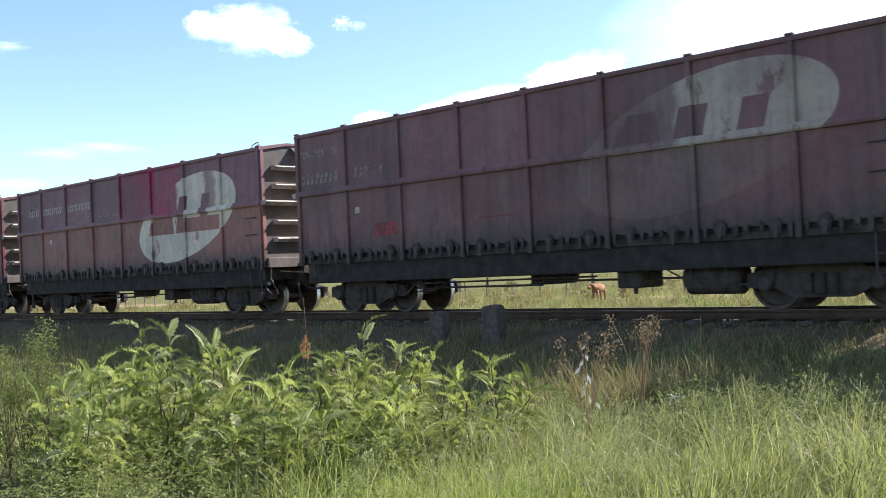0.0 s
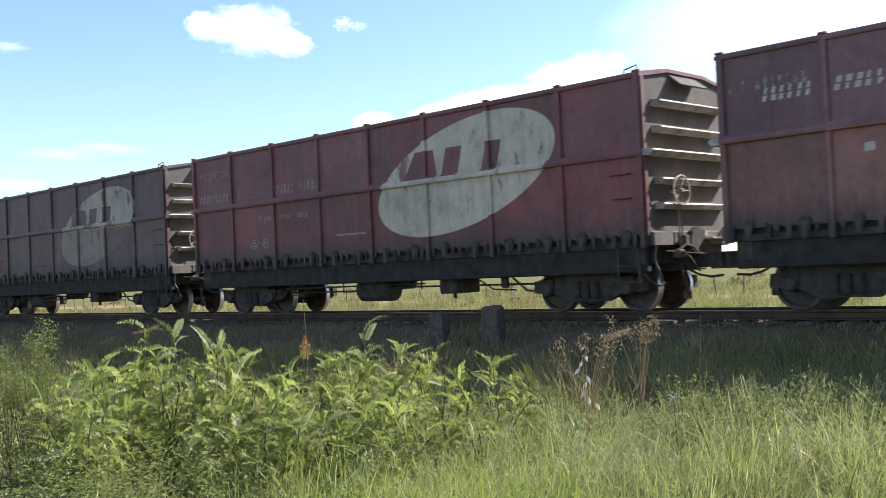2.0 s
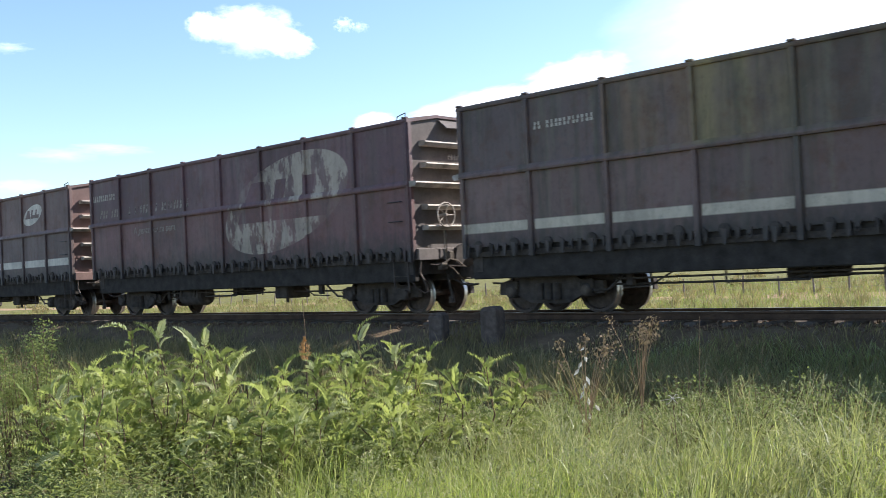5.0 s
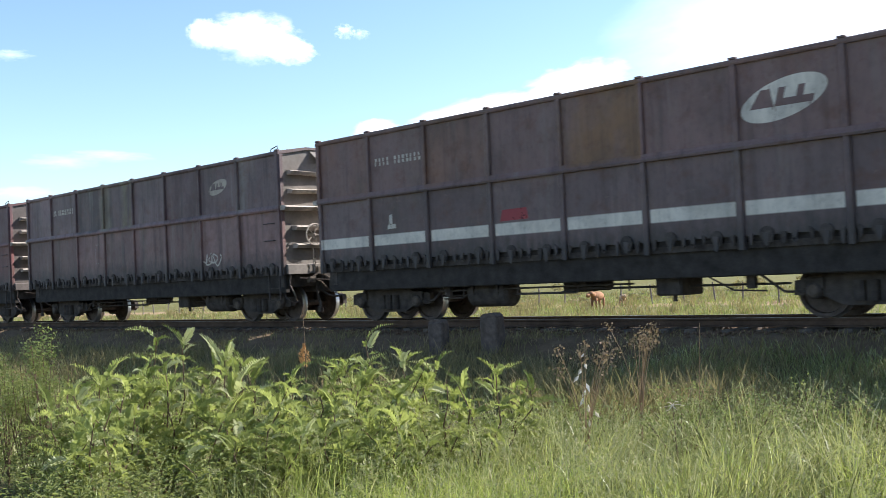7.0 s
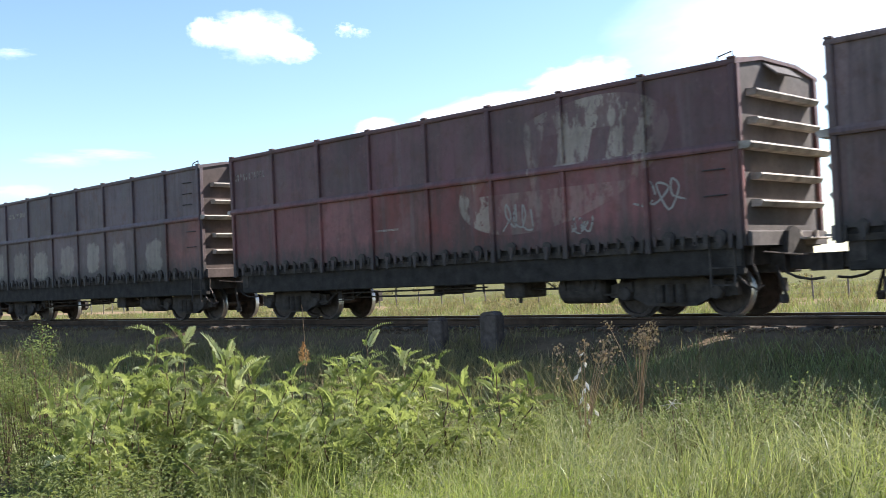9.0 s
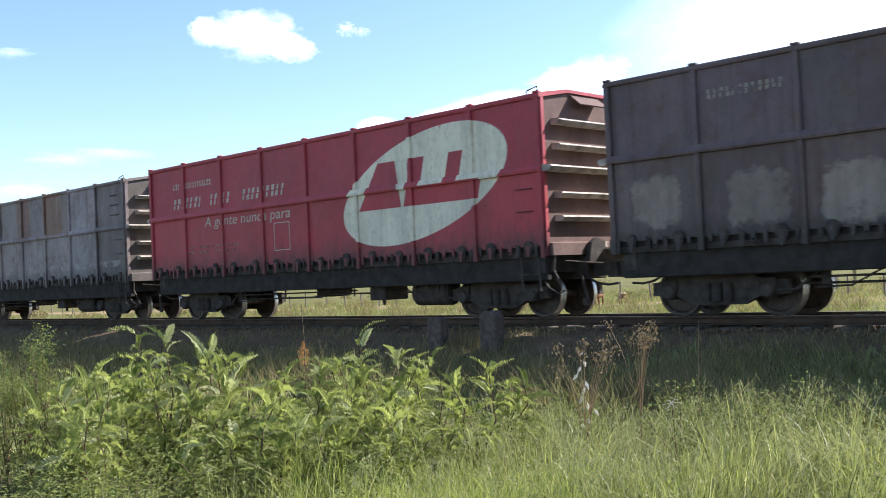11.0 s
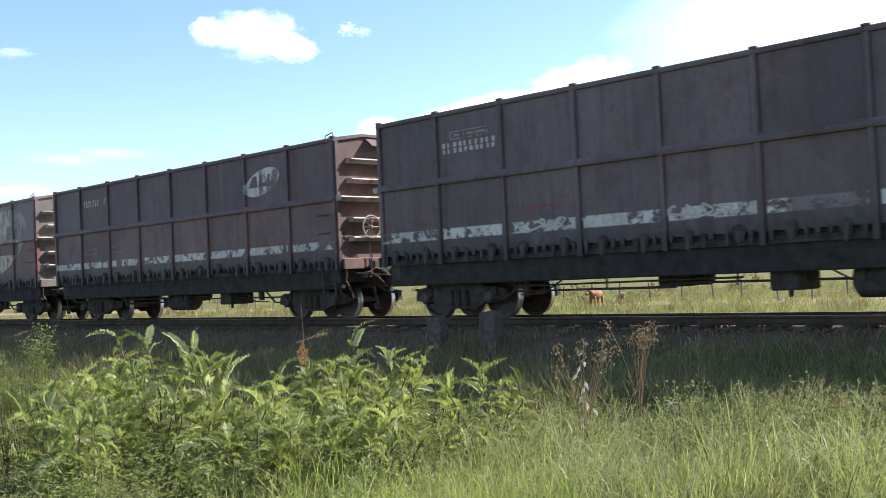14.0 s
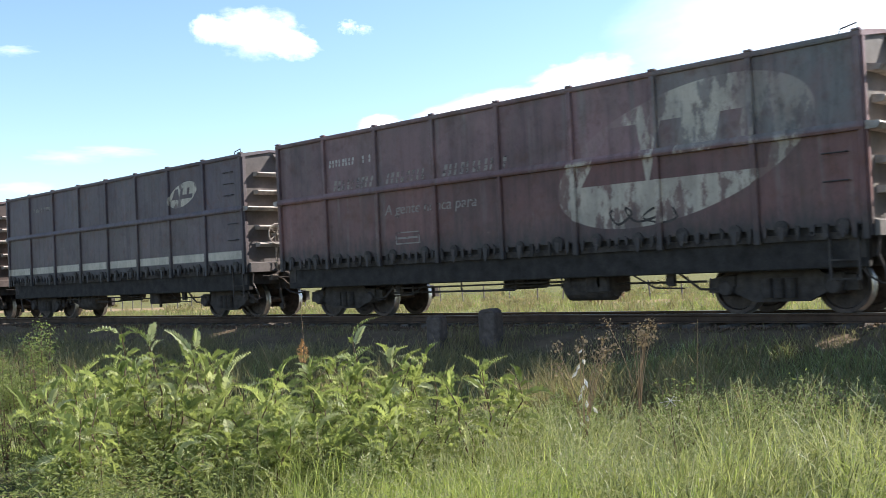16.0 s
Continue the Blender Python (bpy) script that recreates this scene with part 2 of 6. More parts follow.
HIDE = plain("brown_hide", (0.3, 0.15, 0.075), 0.8, 0, 0.3, 7.0, 0.4)
GRASS = leafy("grass_blades", (0.025, 0.04, 0.01), (0.5, 0.52, 0.18), 0.42, 0.4, third=(0.48, 0.44, 0.26), lit=(0.42, 0.41, 0.13))
GRASS_LUSH = leafy("lush_grass", (0.16, 0.24, 0.04), (0.52, 0.56, 0.165), 0.4, 0.45, third=(0.6, 0.56, 0.3), lit=(0.5, 0.5, 0.115))
GRASS_DEEP = leafy("rank_grass", (0.16, 0.145, 0.06), (0.34, 0.275, 0.12), 0.8, 0.4, third=(0.46, 0.32, 0.17), lit=(0.3, 0.26, 0.1))
SEED = leafy("grass_seed", (0.22, 0.24, 0.09), (0.5, 0.44, 0.26), 0.8, 0.3)
FIELD = leafy("field_grass", (0.15, 0.18, 0.045), (0.32, 0.3, 0.1), 0.7, 0.4, third=(0.42, 0.33, 0.16))
LEAF = leafy("feather_leaf", (0.09, 0.125, 0.026), (0.42, 0.44, 0.145), 0.45, 0.5, by_object=True, third=(0.55, 0.53, 0.3), lit=(0.48, 0.52, 0.12))
LEAF_DARK = leafy("weed_leaf", (0.055, 0.07, 0.02), (0.28, 0.29, 0.115), 0.8, 0.45)
WEED = leafy("pale_weed_leaf", (0.09, 0.12, 0.03), (0.34, 0.35, 0.14), 0.7, 0.42)
STEM = plain("weed_stem", (0.13, 0.085, 0.05), 0.8, 0, 0.3, 12.0)
DRY = leafy("dry_weed", (0.14, 0.085, 0.05), (0.42, 0.29, 0.17), 0.8, 0.25, lit=(0.45, 0.35, 0.16))
HUSK = leafy("pale_husk", (0.7, 0.6, 0.5), (0.82, 0.75, 0.66), 0.7, 0.25, lit=(0.7, 0.6, 0.48))
ORANGE = leafy("orange_spike", (0.4, 0.2, 0.07), (0.72, 0.45, 0.2), 0.7, 0.3, lit=(0.7, 0.42, 0.18))


def ground_material():
    m, n, l, b = nodes_of("soil_and_turf")
    k = Tree(n, l)
    v = k.coords()
    x, y, z = k.split(v)
    big, mid, fine = k.noise(v, 0.35, 5), k.noise(v, 2.2, 6, 0.65), k.noise(v, 18.0, 4)
    turf = k.mix(k.ramp(mid, 0.35, 0.68), (0.075, 0.066, 0.03), (0.16, 0.132, 0.058))
    field = k.mix(k.ramp(mid, 0.35, 0.65), (0.1, 0.095, 0.03), (0.19, 0.165, 0.06))
    track = k.between(k.math("ADD", y, k.math("MULTIPLY", big, 6.0)), 51.0, 56.0, 1.5)
    field = k.mix(k.math("MULTIPLY", track, 0.7), field, (0.4, 0.25, 0.16))
    soil = k.mix(k.ramp(mid, 0.3, 0.7), (0.12, 0.082, 0.048), (0.2, 0.135, 0.08))
    bed = k.between(k.math("ADD", y, k.math("MULTIPLY", mid, 1.2)), 13.6, 18.6, 0.4)
    col = k.mix(k.ramp(y, 18.5, 20.0), turf, field)
    col = k.mix(bed, col, soil)
    col = k.mix(k.math("MULTIPLY", k.ramp(fine, 0.5, 0.8), 0.5), col, (0.03, 0.03, 0.015))
    l.new(col, b.inputs["Base Color"])
    b.inputs["Roughness"].default_value = 0.95
    b.inputs["Specular IOR Level"].default_value = 0.1
    l.new(k.bump(fine, 0.6, 0.03), b.inputs["Normal"])
    return m


# ---- mesh helpers ----
def box(bm, x0, x1, y0, y1, z0, z1, bevel=0.0):
    v = [bm.verts.new((x, y, z)) for x in (x0, x1) for y in (y0, y1) for z in (z0, z1)]
    f = [bm.faces.new([v[i] for i in q]) for q in ((0, 1, 3, 2), (4, 6, 7, 5), (0, 4, 5, 1), (2, 3, 7, 6), (0, 2, 6, 4), (1, 5, 7, 3))]
    if bevel:
        bmesh.ops.bevel(bm, geom=list({e for q in f for e in q.edges}), offset=bevel, segments=1, affect="EDGES")


def prism(bm, outline, axis, a, b):
    """An outline of (p, q) drawn out along axis from a to b. Axis y: p is x, q is z. Axis x: p is y, q is z."""
    put = (lambda p, q, s: (p, s, q)) if axis == "y" else (lambda p, q, s: (s, p, q)) if axis == "x" else (lambda p, q, s: (p, q, s))
    lo = [bm.verts.new(put(p, q, a)) for p, q in outline]
    hi = [bm.verts.new(put(p, q, b)) for p, q in outline]
    bm.faces.new(lo)
    bm.faces.new(hi[::-1])
    for i in range(len(lo)):
        j = (i + 1) % len(lo)
        bm.faces.new((lo[i], hi[i], hi[j], lo[j]))


def tube(bm, points, r, sides=6, r_end=None):
    """A round bar through points, closed at its ends."""
    pts = [Vector(p) for p in points]
    rings = []
    for i, p in enumerate(pts):
        d = (pts[min(i + 1, len(pts) - 1)] - pts[max(i - 1, 0)]).normalized()
        side = d.orthogonal().normalized() if not rings else (side - d * side.dot(d)).normalized()
        up = d.cross(side)
        rr = r if r_end is None else r + (r_end - r) * i / max(1, len(pts) - 1)
        rings.append([bm.verts.new(p + (side * math.cos(a) + up * math.sin(a)) * rr) for a in (2 * math.pi * k / sides for k in range(sides))])
    for a, b in zip(rings, rings[1:]):
        for i in range(sides):
            j = (i + 1) % sides
            bm.faces.new((a[i], a[j], b[j], b[i]))
    bm.faces.new(rings[0][::-1])
    bm.faces.new(rings[-1])


def lathe(bm, profile, sides, axis="y", centre=(0, 0, 0)):
    """A closed ring of (radius, along) turned about an axis."""
    c = Vector(centre)
    rings = []
    for i in range(sides):
        a = 2 * math.pi * i / sides
        ring = []
        for r, s in profile:
            p = Vector((r * math.cos(a), s, r * math.sin(a))) if axis == "y" else Vector((s, r * math.cos(a), r * math.sin(a))) if axis == "x" else Vector((r * math.cos(a), r * math.sin(a), s))
            ring.append(bm.verts.new(c + p))
        rings.append(ring)
    m = len(profile)
    for i in range(sides):
        a, b = rings[i], rings[(i + 1) % sides]
        for j in range(m):
            q = (j + 1) % m
            bm.faces.new((a[j], a[q], b[q], b[j]))


def mesh_of(name, bm, smooth=False):
    bmesh.ops.recalc_face_normals(bm, faces=bm.faces)
    me = bpy.data.meshes.new(name)
    bm.to_mesh(me)
    bm.free()
    me.materials.append(None)
    if smooth:
        me.polygons.foreach_set("use_smooth", [True] * len(me.polygons))
    return me


def place(name, me, material, parent=None, label="", m=None):
    """An object on a mesh that others may share; its material is its own."""
    o = new(name, me)
    o.material_slots[0].link = "OBJECT"
    o.material_slots[0].material = material
    o.parent = parent
    if m is not None:
        o.matrix_basis = m
    if label:
        o["label"] = label
    return o


def part(name, bm, material, parent=None, label="", smooth=False):
    return place(name, mesh_of(name, bm, smooth), material, parent, label)


def raw(name, verts, faces, material, smooth=False):
    me = bpy.data.meshes.new(name)
    me.from_pydata(verts, [], faces)
    me.materials.append(material)
    if smooth:
        me.polygons.foreach_set("use_smooth", [True] * len(me.polygons))
    return new(name, me)

# ---- ground, track bed, rails ----
def height(x, y):
    """The ground: a verge, the low track bed, the field beyond."""
    pts = ((-3000, -0.9), (2, -0.9), (9.5, -0.84), (12.6, -0.62), (13.9, -0.30), (14.4, -0.2), (17.1, -0.2), (17.8, -0.42), (20.5, -1.2), (3000, -1.25))
    for (a, za), (b, zb) in zip(pts, pts[1:]):
        if y <= b:
            z = za + (zb - za) * max(0.0, (y - a)) / (b - a)
            break
    if -200 < x < 60 and -5 < y < 80:
        amp = 0.02 if 13.9 < y < 17.4 else 0.07
        z += amp * noise.noise((x * 0.5, y * 0.5, 0.3)) * 2 + 0.4 * amp * noise.noise((x * 1.9, y * 1.9, 2.0))
    return z


def build_ground():
    xs = [-3000, -600, -250] + [-130 + i * 4 for i in range(12)] + [-82 + i * 1.0 for i in range(44)] + [-38 + i * 0.5 for i in range(90)] + [8, 12, 20, 40, 100, 300, 3000]
    ys = [-3000, -300, -50, -10] + [-4 + i * 0.5 for i in range(26)] + [9 + i * 0.25 for i in range(48)] + [21 + i * 1.5 for i in range(40)] + [85, 110, 160, 300, 800, 3000]
    verts = [(x, y, height(x, y)) for y in ys for x in xs]
    w = len(xs)
    faces = [(j * w + i, j * w + i + 1, (j + 1) * w + i + 1, (j + 1) * w + i) for j in range(len(ys) - 1) for i in range(w - 1)]
    g = raw("ground", verts, faces, ground_material(), True)
    tagged(g, "grassy verge, low track bed and sunlit yellow-green field", "ground", kind="structure")


build_ground()
TRACK = 15.74      # the middle of the track
RAIL_Y = (15.24, 16.24)


def build_rails():
    prof = [(-0.06, -0.145), (0.06, -0.145), (0.06, -0.133), (0.012, -0.118), (0.010, -0.045), (0.033, -0.034), (0.033, -0.006), (0.027, -0.001), (-0.027, -0.001), (-0.033, -0.006), (-0.033, -0.034), (-0.010, -0.045), (-0.012, -0.118), (-0.06, -0.133)]
    for y in RAIL_Y:
        bm = bmesh.new()
        prism(bm, [(p + y, q) for p, q in prof], "x", -320, 320)
        r = part("rail", bm, RAILTOP)
        tagged(r, "rusty brown steel rail with worn bright head", "rail", "rails of the track", "structure")
        bm = bmesh.new()
        box(bm, -320, 320, y - 0.024, y + 0.024, -0.001, 0.003)
        part("running_surface", bm, SHINE, r)


build_rails()


def build_sleepers():
    bm = bmesh.new()
    box(bm, -0.11, 0.11, -1.0, 1.0, -0.16, 0.0, 0.015)
    me = mesh_of("sleeper", bm)
    for i in range(120):
        x = -66 + i * 0.62
        s = place("sleeper", me, SLEEPER, m=pose(x + random.uniform(-0.03, 0.03), TRACK + random.uniform(-0.04, 0.04), -0.146 + random.uniform(-0.012, 0.0), rz=random.uniform(-1.5, 1.5)))
        tagged(s, "weathered dark wooden sleeper bedded in ballast", "sleeper", "sleepers under the rails")


build_sleepers()


def build_ballast():
    """Broken stone between and beside the rails."""
    rng = np.random.default_rng(4)
    shape = np.array([(0, 0, 1), (0.9, 0.1, 0.1), (0.2, 0.95, 0.0), (-0.85, 0.35, 0.1), (-0.4, -0.85, 0.05), (0.55, -0.75, 0.0), (0, 0, -0.8)])
    tris = np.array([(0, 1, 2), (0, 2, 3), (0, 3, 4), (0, 4, 5), (0, 5, 1), (6, 2, 1), (6, 3, 2), (6, 4, 3), (6, 5, 4), (6, 1, 5)])
    n = 13000
    x = -rng.uniform(3, 52, n)
    y = rng.uniform(14.2, 17.4, n)
    z = np.array([height(a, b) for a, b in zip(x, y)]) + rng.uniform(-0.005, 0.025, n)
    size = rng.uniform(0.018, 0.042, n)
    a = rng.uniform(0, 6.28, n)
    p = shape[None] * rng.uniform(0.7, 1.25, (n, 7, 3)) * size[:, None, None]
    q = p.copy()
    q[..., 0], q[..., 1] = p[..., 0] * np.cos(a)[:, None] - p[..., 1] * np.sin(a)[:, None], p[..., 0] * np.sin(a)[:, None] + p[..., 1] * np.cos(a)[:, None]
    q += np.stack([x, y, z], 1)[:, None]
    faces = (tris[None] + (np.arange(n) * 7)[:, None, None]).reshape(-1, 3)
    tagged(raw("ballast", q.reshape(-1, 3).tolist(), faces.tolist(), STONE), "loose grey-brown broken stone along the track", "ballast", kind="stuff")


build_ballast()


def build_marker(x, y, w, d, h, lean, label):
    """A squat concrete post with chamfered top."""
    root = new("concrete_post")
    bm = bmesh.new()
    box(bm, -w / 2, w / 2, -d / 2, d / 2, -0.25, h, 0.025)
    for v in bm.verts:
        v.co += Vector((noise.noise(v.co * 3), noise.noise(v.co * 3 + Vector((5, 0, 0))), 0)) * 0.012
    part("shaft", bm, CONCRETE, root)
    bm = bmesh.new()
    prism(bm, [(-w / 2 + 0.01, h + 0.002), (w / 2 - 0.01, h + 0.002), (w / 2 - 0.09, h + 0.05), (-w / 2 + 0.08, h + 0.045)], "y", -d / 2 + 0.01, d / 2 - 0.01)
    part("cap", bm, CONCRETE, root)
    root.matrix_basis = pose(x, y, height(x, y), lean, lean * 0.6, 12)
    tagged(root, label, "post", "squat posts beside the track")


build_marker(-11.85, 13.1, 0.33, 0.3, 0.6, 1.5, "squat grey concrete post in weeds beside the track")
build_marker(-13.05, 13.0, 0.30, 0.26, 0.56, -2.0, "shorter dark concrete post in weeds beside the track")

# ---- wagons ----
LENGTH, SPAN = 13.57, 15.0       # body, and from one wagon to the next
SIDE = -1.36                     # outer face of the plates on the near side
BOGIES = (1.64, LENGTH - 1.64)
WHEEL_R, AXLES = 0.42, (-0.875, 0.875)


def shared_meshes():
    s = {}
    for i in range(8):
        x0, x1 = i * PANEL + 0.04, (i + 1) * PANEL - 0.04
        bm = bmesh.new()
        box(bm, x0, x1, SIDE, SIDE + 0.03, BELT + 0.06, 3.91)
        s["up", i] = mesh_of("upper_plate", bm)
        bm = bmesh.new()
        box(bm, x0, x1, SIDE, SIDE + 0.03, 1.29, BELT - 0.06)
        s["low", i] = mesh_of("lower_plate", bm)
        r = random.Random(90 + i)
        for j, f in enumerate((0.25, 0.77)):      # round door hinges with a pointed tab, and a lug with an eye between them
            x = (i + f) * PANEL + r.uniform(-0.05, 0.05)
            k, c = r.uniform(0.085, 0.115), r.uniform(1.29, 1.33)
            bm = bmesh.new()
            prism(bm, [(x + k * math.cos(q), c + k * math.sin(q)) for q in (radians(a) for a in range(200, -40, -24))] + [(x + k * 0.7, c - 0.14), (x - k * 0.5, c - 0.12)], "y", SIDE - r.uniform(0.03, 0.05), SIDE - 0.003)
            s["hinge", i, j] = mesh_of("hinge", bm)
            bm = bmesh.new()
            low = r.uniform(1.06, 1.13)
            prism(bm, [(x - 0.05, c + 0.02), (x + 0.06, c), (x + 0.045, low + 0.07), (x + 0.02, low), (x - 0.02, low + 0.02)], "y", SIDE - 0.062, SIDE - 0.052)
            s["tab", i, j] = mesh_of("hinge_tab", bm)
        x = (i + 0.51) * PANEL + r.uniform(-0.04, 0.04)
        bm = bmesh.new()
        prism(bm, [(x - 0.05, 1.33), (x + 0.05, 1.33), (x + 0.035, 1.23), (x - 0.035, 1.23)], "y", SIDE - 0.02, SIDE - 0.003)
        tube(bm, [(x + 0.035 * math.cos(q), SIDE - 0.012, 1.2 + 0.035 * math.sin(q)) for q in (radians(a) for a in range(90, 451, 45))], 0.011, 5)
        s["lug", i] = mesh_of("lug", bm)
        for j, f in enumerate((0.1, 0.39, 0.64, 0.9)):
            x = (i + f) * PANEL + r.uniform(-0.06, 0.06)
            k, low = r.uniform(0.025, 0.05), r.uniform(1.08, 1.2)
            bm = bmesh.new()
            prism(bm, [(x - k, r.uniform(1.29, 1.38)), (x + k, 1.32), (x + k * 0.8, low + 0.03), (x, low), (x - k * 0.7, low + 0.05)], "y", SIDE - 0.026, SIDE - 0.003)
            s["tooth", i, j] = mesh_of("door_catch", bm)
    for i in range(9):
        x = min(max(i * PANEL, 0.05), LENGTH - 0.05)
        bm = bmesh.new()
        for z0, z1, d in ((BELT + 0.07, 3.90, 0.062), (1.08, BELT - 0.06, 0.055)):
            prism(bm, [(x - 0.05, SIDE - d + 0.012), (x - 0.036, SIDE - d), (x + 0.036, SIDE - d), (x + 0.05, SIDE - d + 0.012), (x + 0.05, SIDE + 0.02), (x - 0.05, SIDE + 0.02)], "z", z0, z1)
        box(bm, x - 0.07, x + 0.07, SIDE - 0.05, SIDE + 0.03, 3.985, 4.02, 0.008)
        s["post", i] = mesh_of("side_post", bm)
    bm = bmesh.new()
    prism(bm, [(SIDE + 0.02, BELT - 0.06), (SIDE - 0.07, BELT - 0.06), (SIDE - 0.08, BELT - 0.02), (SIDE - 0.05, BELT + 0.07), (SIDE + 0.02, BELT + 0.07)], "x", 0, LENGTH)
    s["belt"] = mesh_of("belt", bm)
    bm = bmesh.new()
    prism(bm, [(SIDE + 0.05, 3.9), (SIDE - 0.04, 3.9), (SIDE - 0.05, 3.93), (SIDE - 0.05, 3.97), (SIDE - 0.03, 3.985), (SIDE + 0.05, 3.985)], "x", 0, LENGTH)
    s["top"] = mesh_of("top_rail", bm)
    bm = bmesh.new()      # far side, seen only from within and behind
    box(bm, 0, LENGTH, 1.33, 1.36, 1.2, 3.95)
    box(bm, 0, LENGTH, 1.36, 1.45, BELT - 0.06, BELT + 0.06)
    for i in range(9):
        x = min(max(i * PANEL, 0.05), LENGTH - 0.05)
        box(bm, x - 0.05, x + 0.05, 1.36, 1.42, 1.2, 3.95)
    s["far"] = mesh_of("far_side", bm)
    bm = bmesh.new()
    box(bm, 0.02, LENGTH - 0.02, -1.3, 1.32, 1.1, 1.2)
    s["floor"] = mesh_of("floor_plate", bm)
    bm = bmesh.new()
    prism(bm, [(-1.34, 1.12), (1.34, 1.12), (1.34, 3.93), (0.62, 4.07), (-0.55, 4.08), (-1.34, 3.95)], "x", LENGTH - 0.05, LENGTH - 0.02)
    s["end"] = mesh_of("end_plate", bm)
    bm = bmesh.new()
    prism(bm, [(-1.40, 3.985), (-0.57, 4.11), (0.64, 4.10), (1.40, 3.96), (1.40, 3.9), (0.62, 4.04), (-0.55, 4.05), (-1.40, 3.9)], "x", LENGTH - 0.08, LENGTH + 0.03)
    s["end_top"] = mesh_of("end_coping", bm)
    for i, z in enumerate((3.50, 3.06, BELT, 2.20, 1.78)):
        d, h = (0.25, 0.062) if z == BELT else (0.215, 0.058)
        bm = bmesh.new()
        prism(bm, [(-0.0, z - h), (d * 0.8, z - h), (d, z + h * 0.2), (d * 0.9, z + h * 0.7), (0.0, z + h)], "y", -1.04 if z != BELT else -1.38, 1.1 if z != BELT else 1.38)
        for v in bm.verts:
            v.co.x += LENGTH - 0.03
        s["rib", i] = mesh_of("end_rib", bm)
        bm = bmesh.new()      # the same rib after a knock
        prism(bm, [(0.0, z - h), (d * 0.8, z - h), (d, z + h * 0.2), (0.0, z + h)], "y", -1.14, 1.16)
        bmesh.ops.subdivide_edges(bm, edges=[e for e in bm.edges if abs(e.verts[0].co.y - e.verts[1].co.y) > 1], cuts=7)
        for v in bm.verts:
            k = max(0.0, 1 - abs(v.co.y + 0.1) / 0.6)
            v.co.x += LENGTH - 0.03 - k * 0.05
            v.co.z += k * (0.02 if i % 2 else -0.025)
        s["bent", i] = mesh_of("end_rib", bm)
    bm = bmesh.new()      # a hood over the middle of the end
    prism(bm, [(LENGTH - 0.02, 4.0), (LENGTH + 0.21, 3.81), (LENGTH + 0.23, 3.83), (LENGTH - 0.02, 4.035)], "y", -0.45, 0.4)
    s["hood"] = mesh_of("end_hood", bm)
    bm = bmesh.new()
    prism(bm, [(-0.02, 1.12), (0.1, 1.12), (0.1, 1.33), (-0.02, 1.36)], "y", -1.28, 1.30)
    for v in bm.verts:
        v.co.x += LENGTH
    s["end_sill"] = mesh_of("end_sill", bm)
    bm = bmesh.new()      # footboard over the coupler, on two brackets; stands in for sunlit scraps of the end
    box(bm, LENGTH + 0.1, LENGTH + 0.36, 0.12, 0.95, 1.2, 1.23, 0.006)
    prism(bm, [(0.2, 1.2), (0.26, 1.2), (0.26, 1.34), (0.2, 1.36)], "x", LENGTH + 0.1, LENGTH + 0.16)
    prism(bm, [(0.8, 1.2), (0.86, 1.2), (0.86, 1.34), (0.8, 1.36)], "x", LENGTH + 0.1, LENGTH + 0.16)
    s["foot"] = mesh_of("footboard", bm)
    bm = bmesh.new()      # striker casting round the coupler
    prism(bm, [(-0.34, 0.98), (-0.26, 1.34), (-0.1, 1.42), (0.06, 1.38), (0.3, 1.14), (0.3, 0.98)], "x", LENGTH + 0.102, LENGTH + 0.19)
    s["striker"] = mesh_of("striker", bm)
    bm = bmesh.new()      # chain and bell crank of the hand brake
    for i in range(9):
        z = 1.72 - i * 0.07
        tube(bm, [(LENGTH + 0.17, -0.55 + (0.012 if i % 2 else -0.012), z), (LENGTH + 0.17, -0.55 - (0.012 if i % 2 else -0.012), z - 0.075)], 0.012, 5)
    tube(bm, [(LENGTH + 0.15, -0.75, 0.98), (LENGTH + 0.2, -0.5, 1.12), (LENGTH + 0.22, -0.3, 1.08), (LENGTH + 0.22, 0.05, 0.86)], 0.022, 6)
    tube(bm, [(LENGTH + 0.15, -0.7, 1.05), (LENGTH + 0.2, -0.42, 0.92), (LENGTH + 0.2, -0.1, 0.66)], 0.018, 6)
    box(bm, LENGTH + 0.1, LENGTH + 0.24, -0.78, -0.6, 0.9, 1.04, 0.015)
    box(bm, LENGTH + 0.1, LENGTH + 0.2, -0.5, -0.36, 1.1, 1.28, 0.015)
    s["crank"] = mesh_of("brake_crank", bm)
    bm = bmesh.new()      # pipes and rods that hang below the near corner
    tube(bm, [(LENGTH - 0.05, -1.22, 1.22), (LENGTH + 0.06, -1.2, 1.1), (LENGTH + 0.02, -1.2, 0.86), (LENGTH + 0.08, -1.1, 0.62), (LENGTH + 0.05, -1.05, 0.5)], 0.022, 6)
    tube(bm, [(LENGTH - 0.3, -1.2, 0.8), (LENGTH - 0.12, -1.18, 0.55), (LENGTH + 0.04, -1.1, 0.44), (LENGTH + 0.1, -1.0, 0.5)], 0.016, 6)
    tube(bm, [(LENGTH + 0.1, -0.95, 1.02), (LENGTH + 0.25, -0.6, 0.98), (LENGTH + 0.4, -0.25, 0.95)], 0.016, 6)
    s["pipes"] = mesh_of("corner_pipe", bm)
    for q, y in ((0, -1.34), (1, 1.28)):
        bm = bmesh.new()
        box(bm, LENGTH - 0.06, LENGTH + 0.03, y - 0.03, y + 0.07, 1.12, 3.93, 0.01)
        s["corner", q] = mesh_of("corner_post", bm)
    bm = bmesh.new()
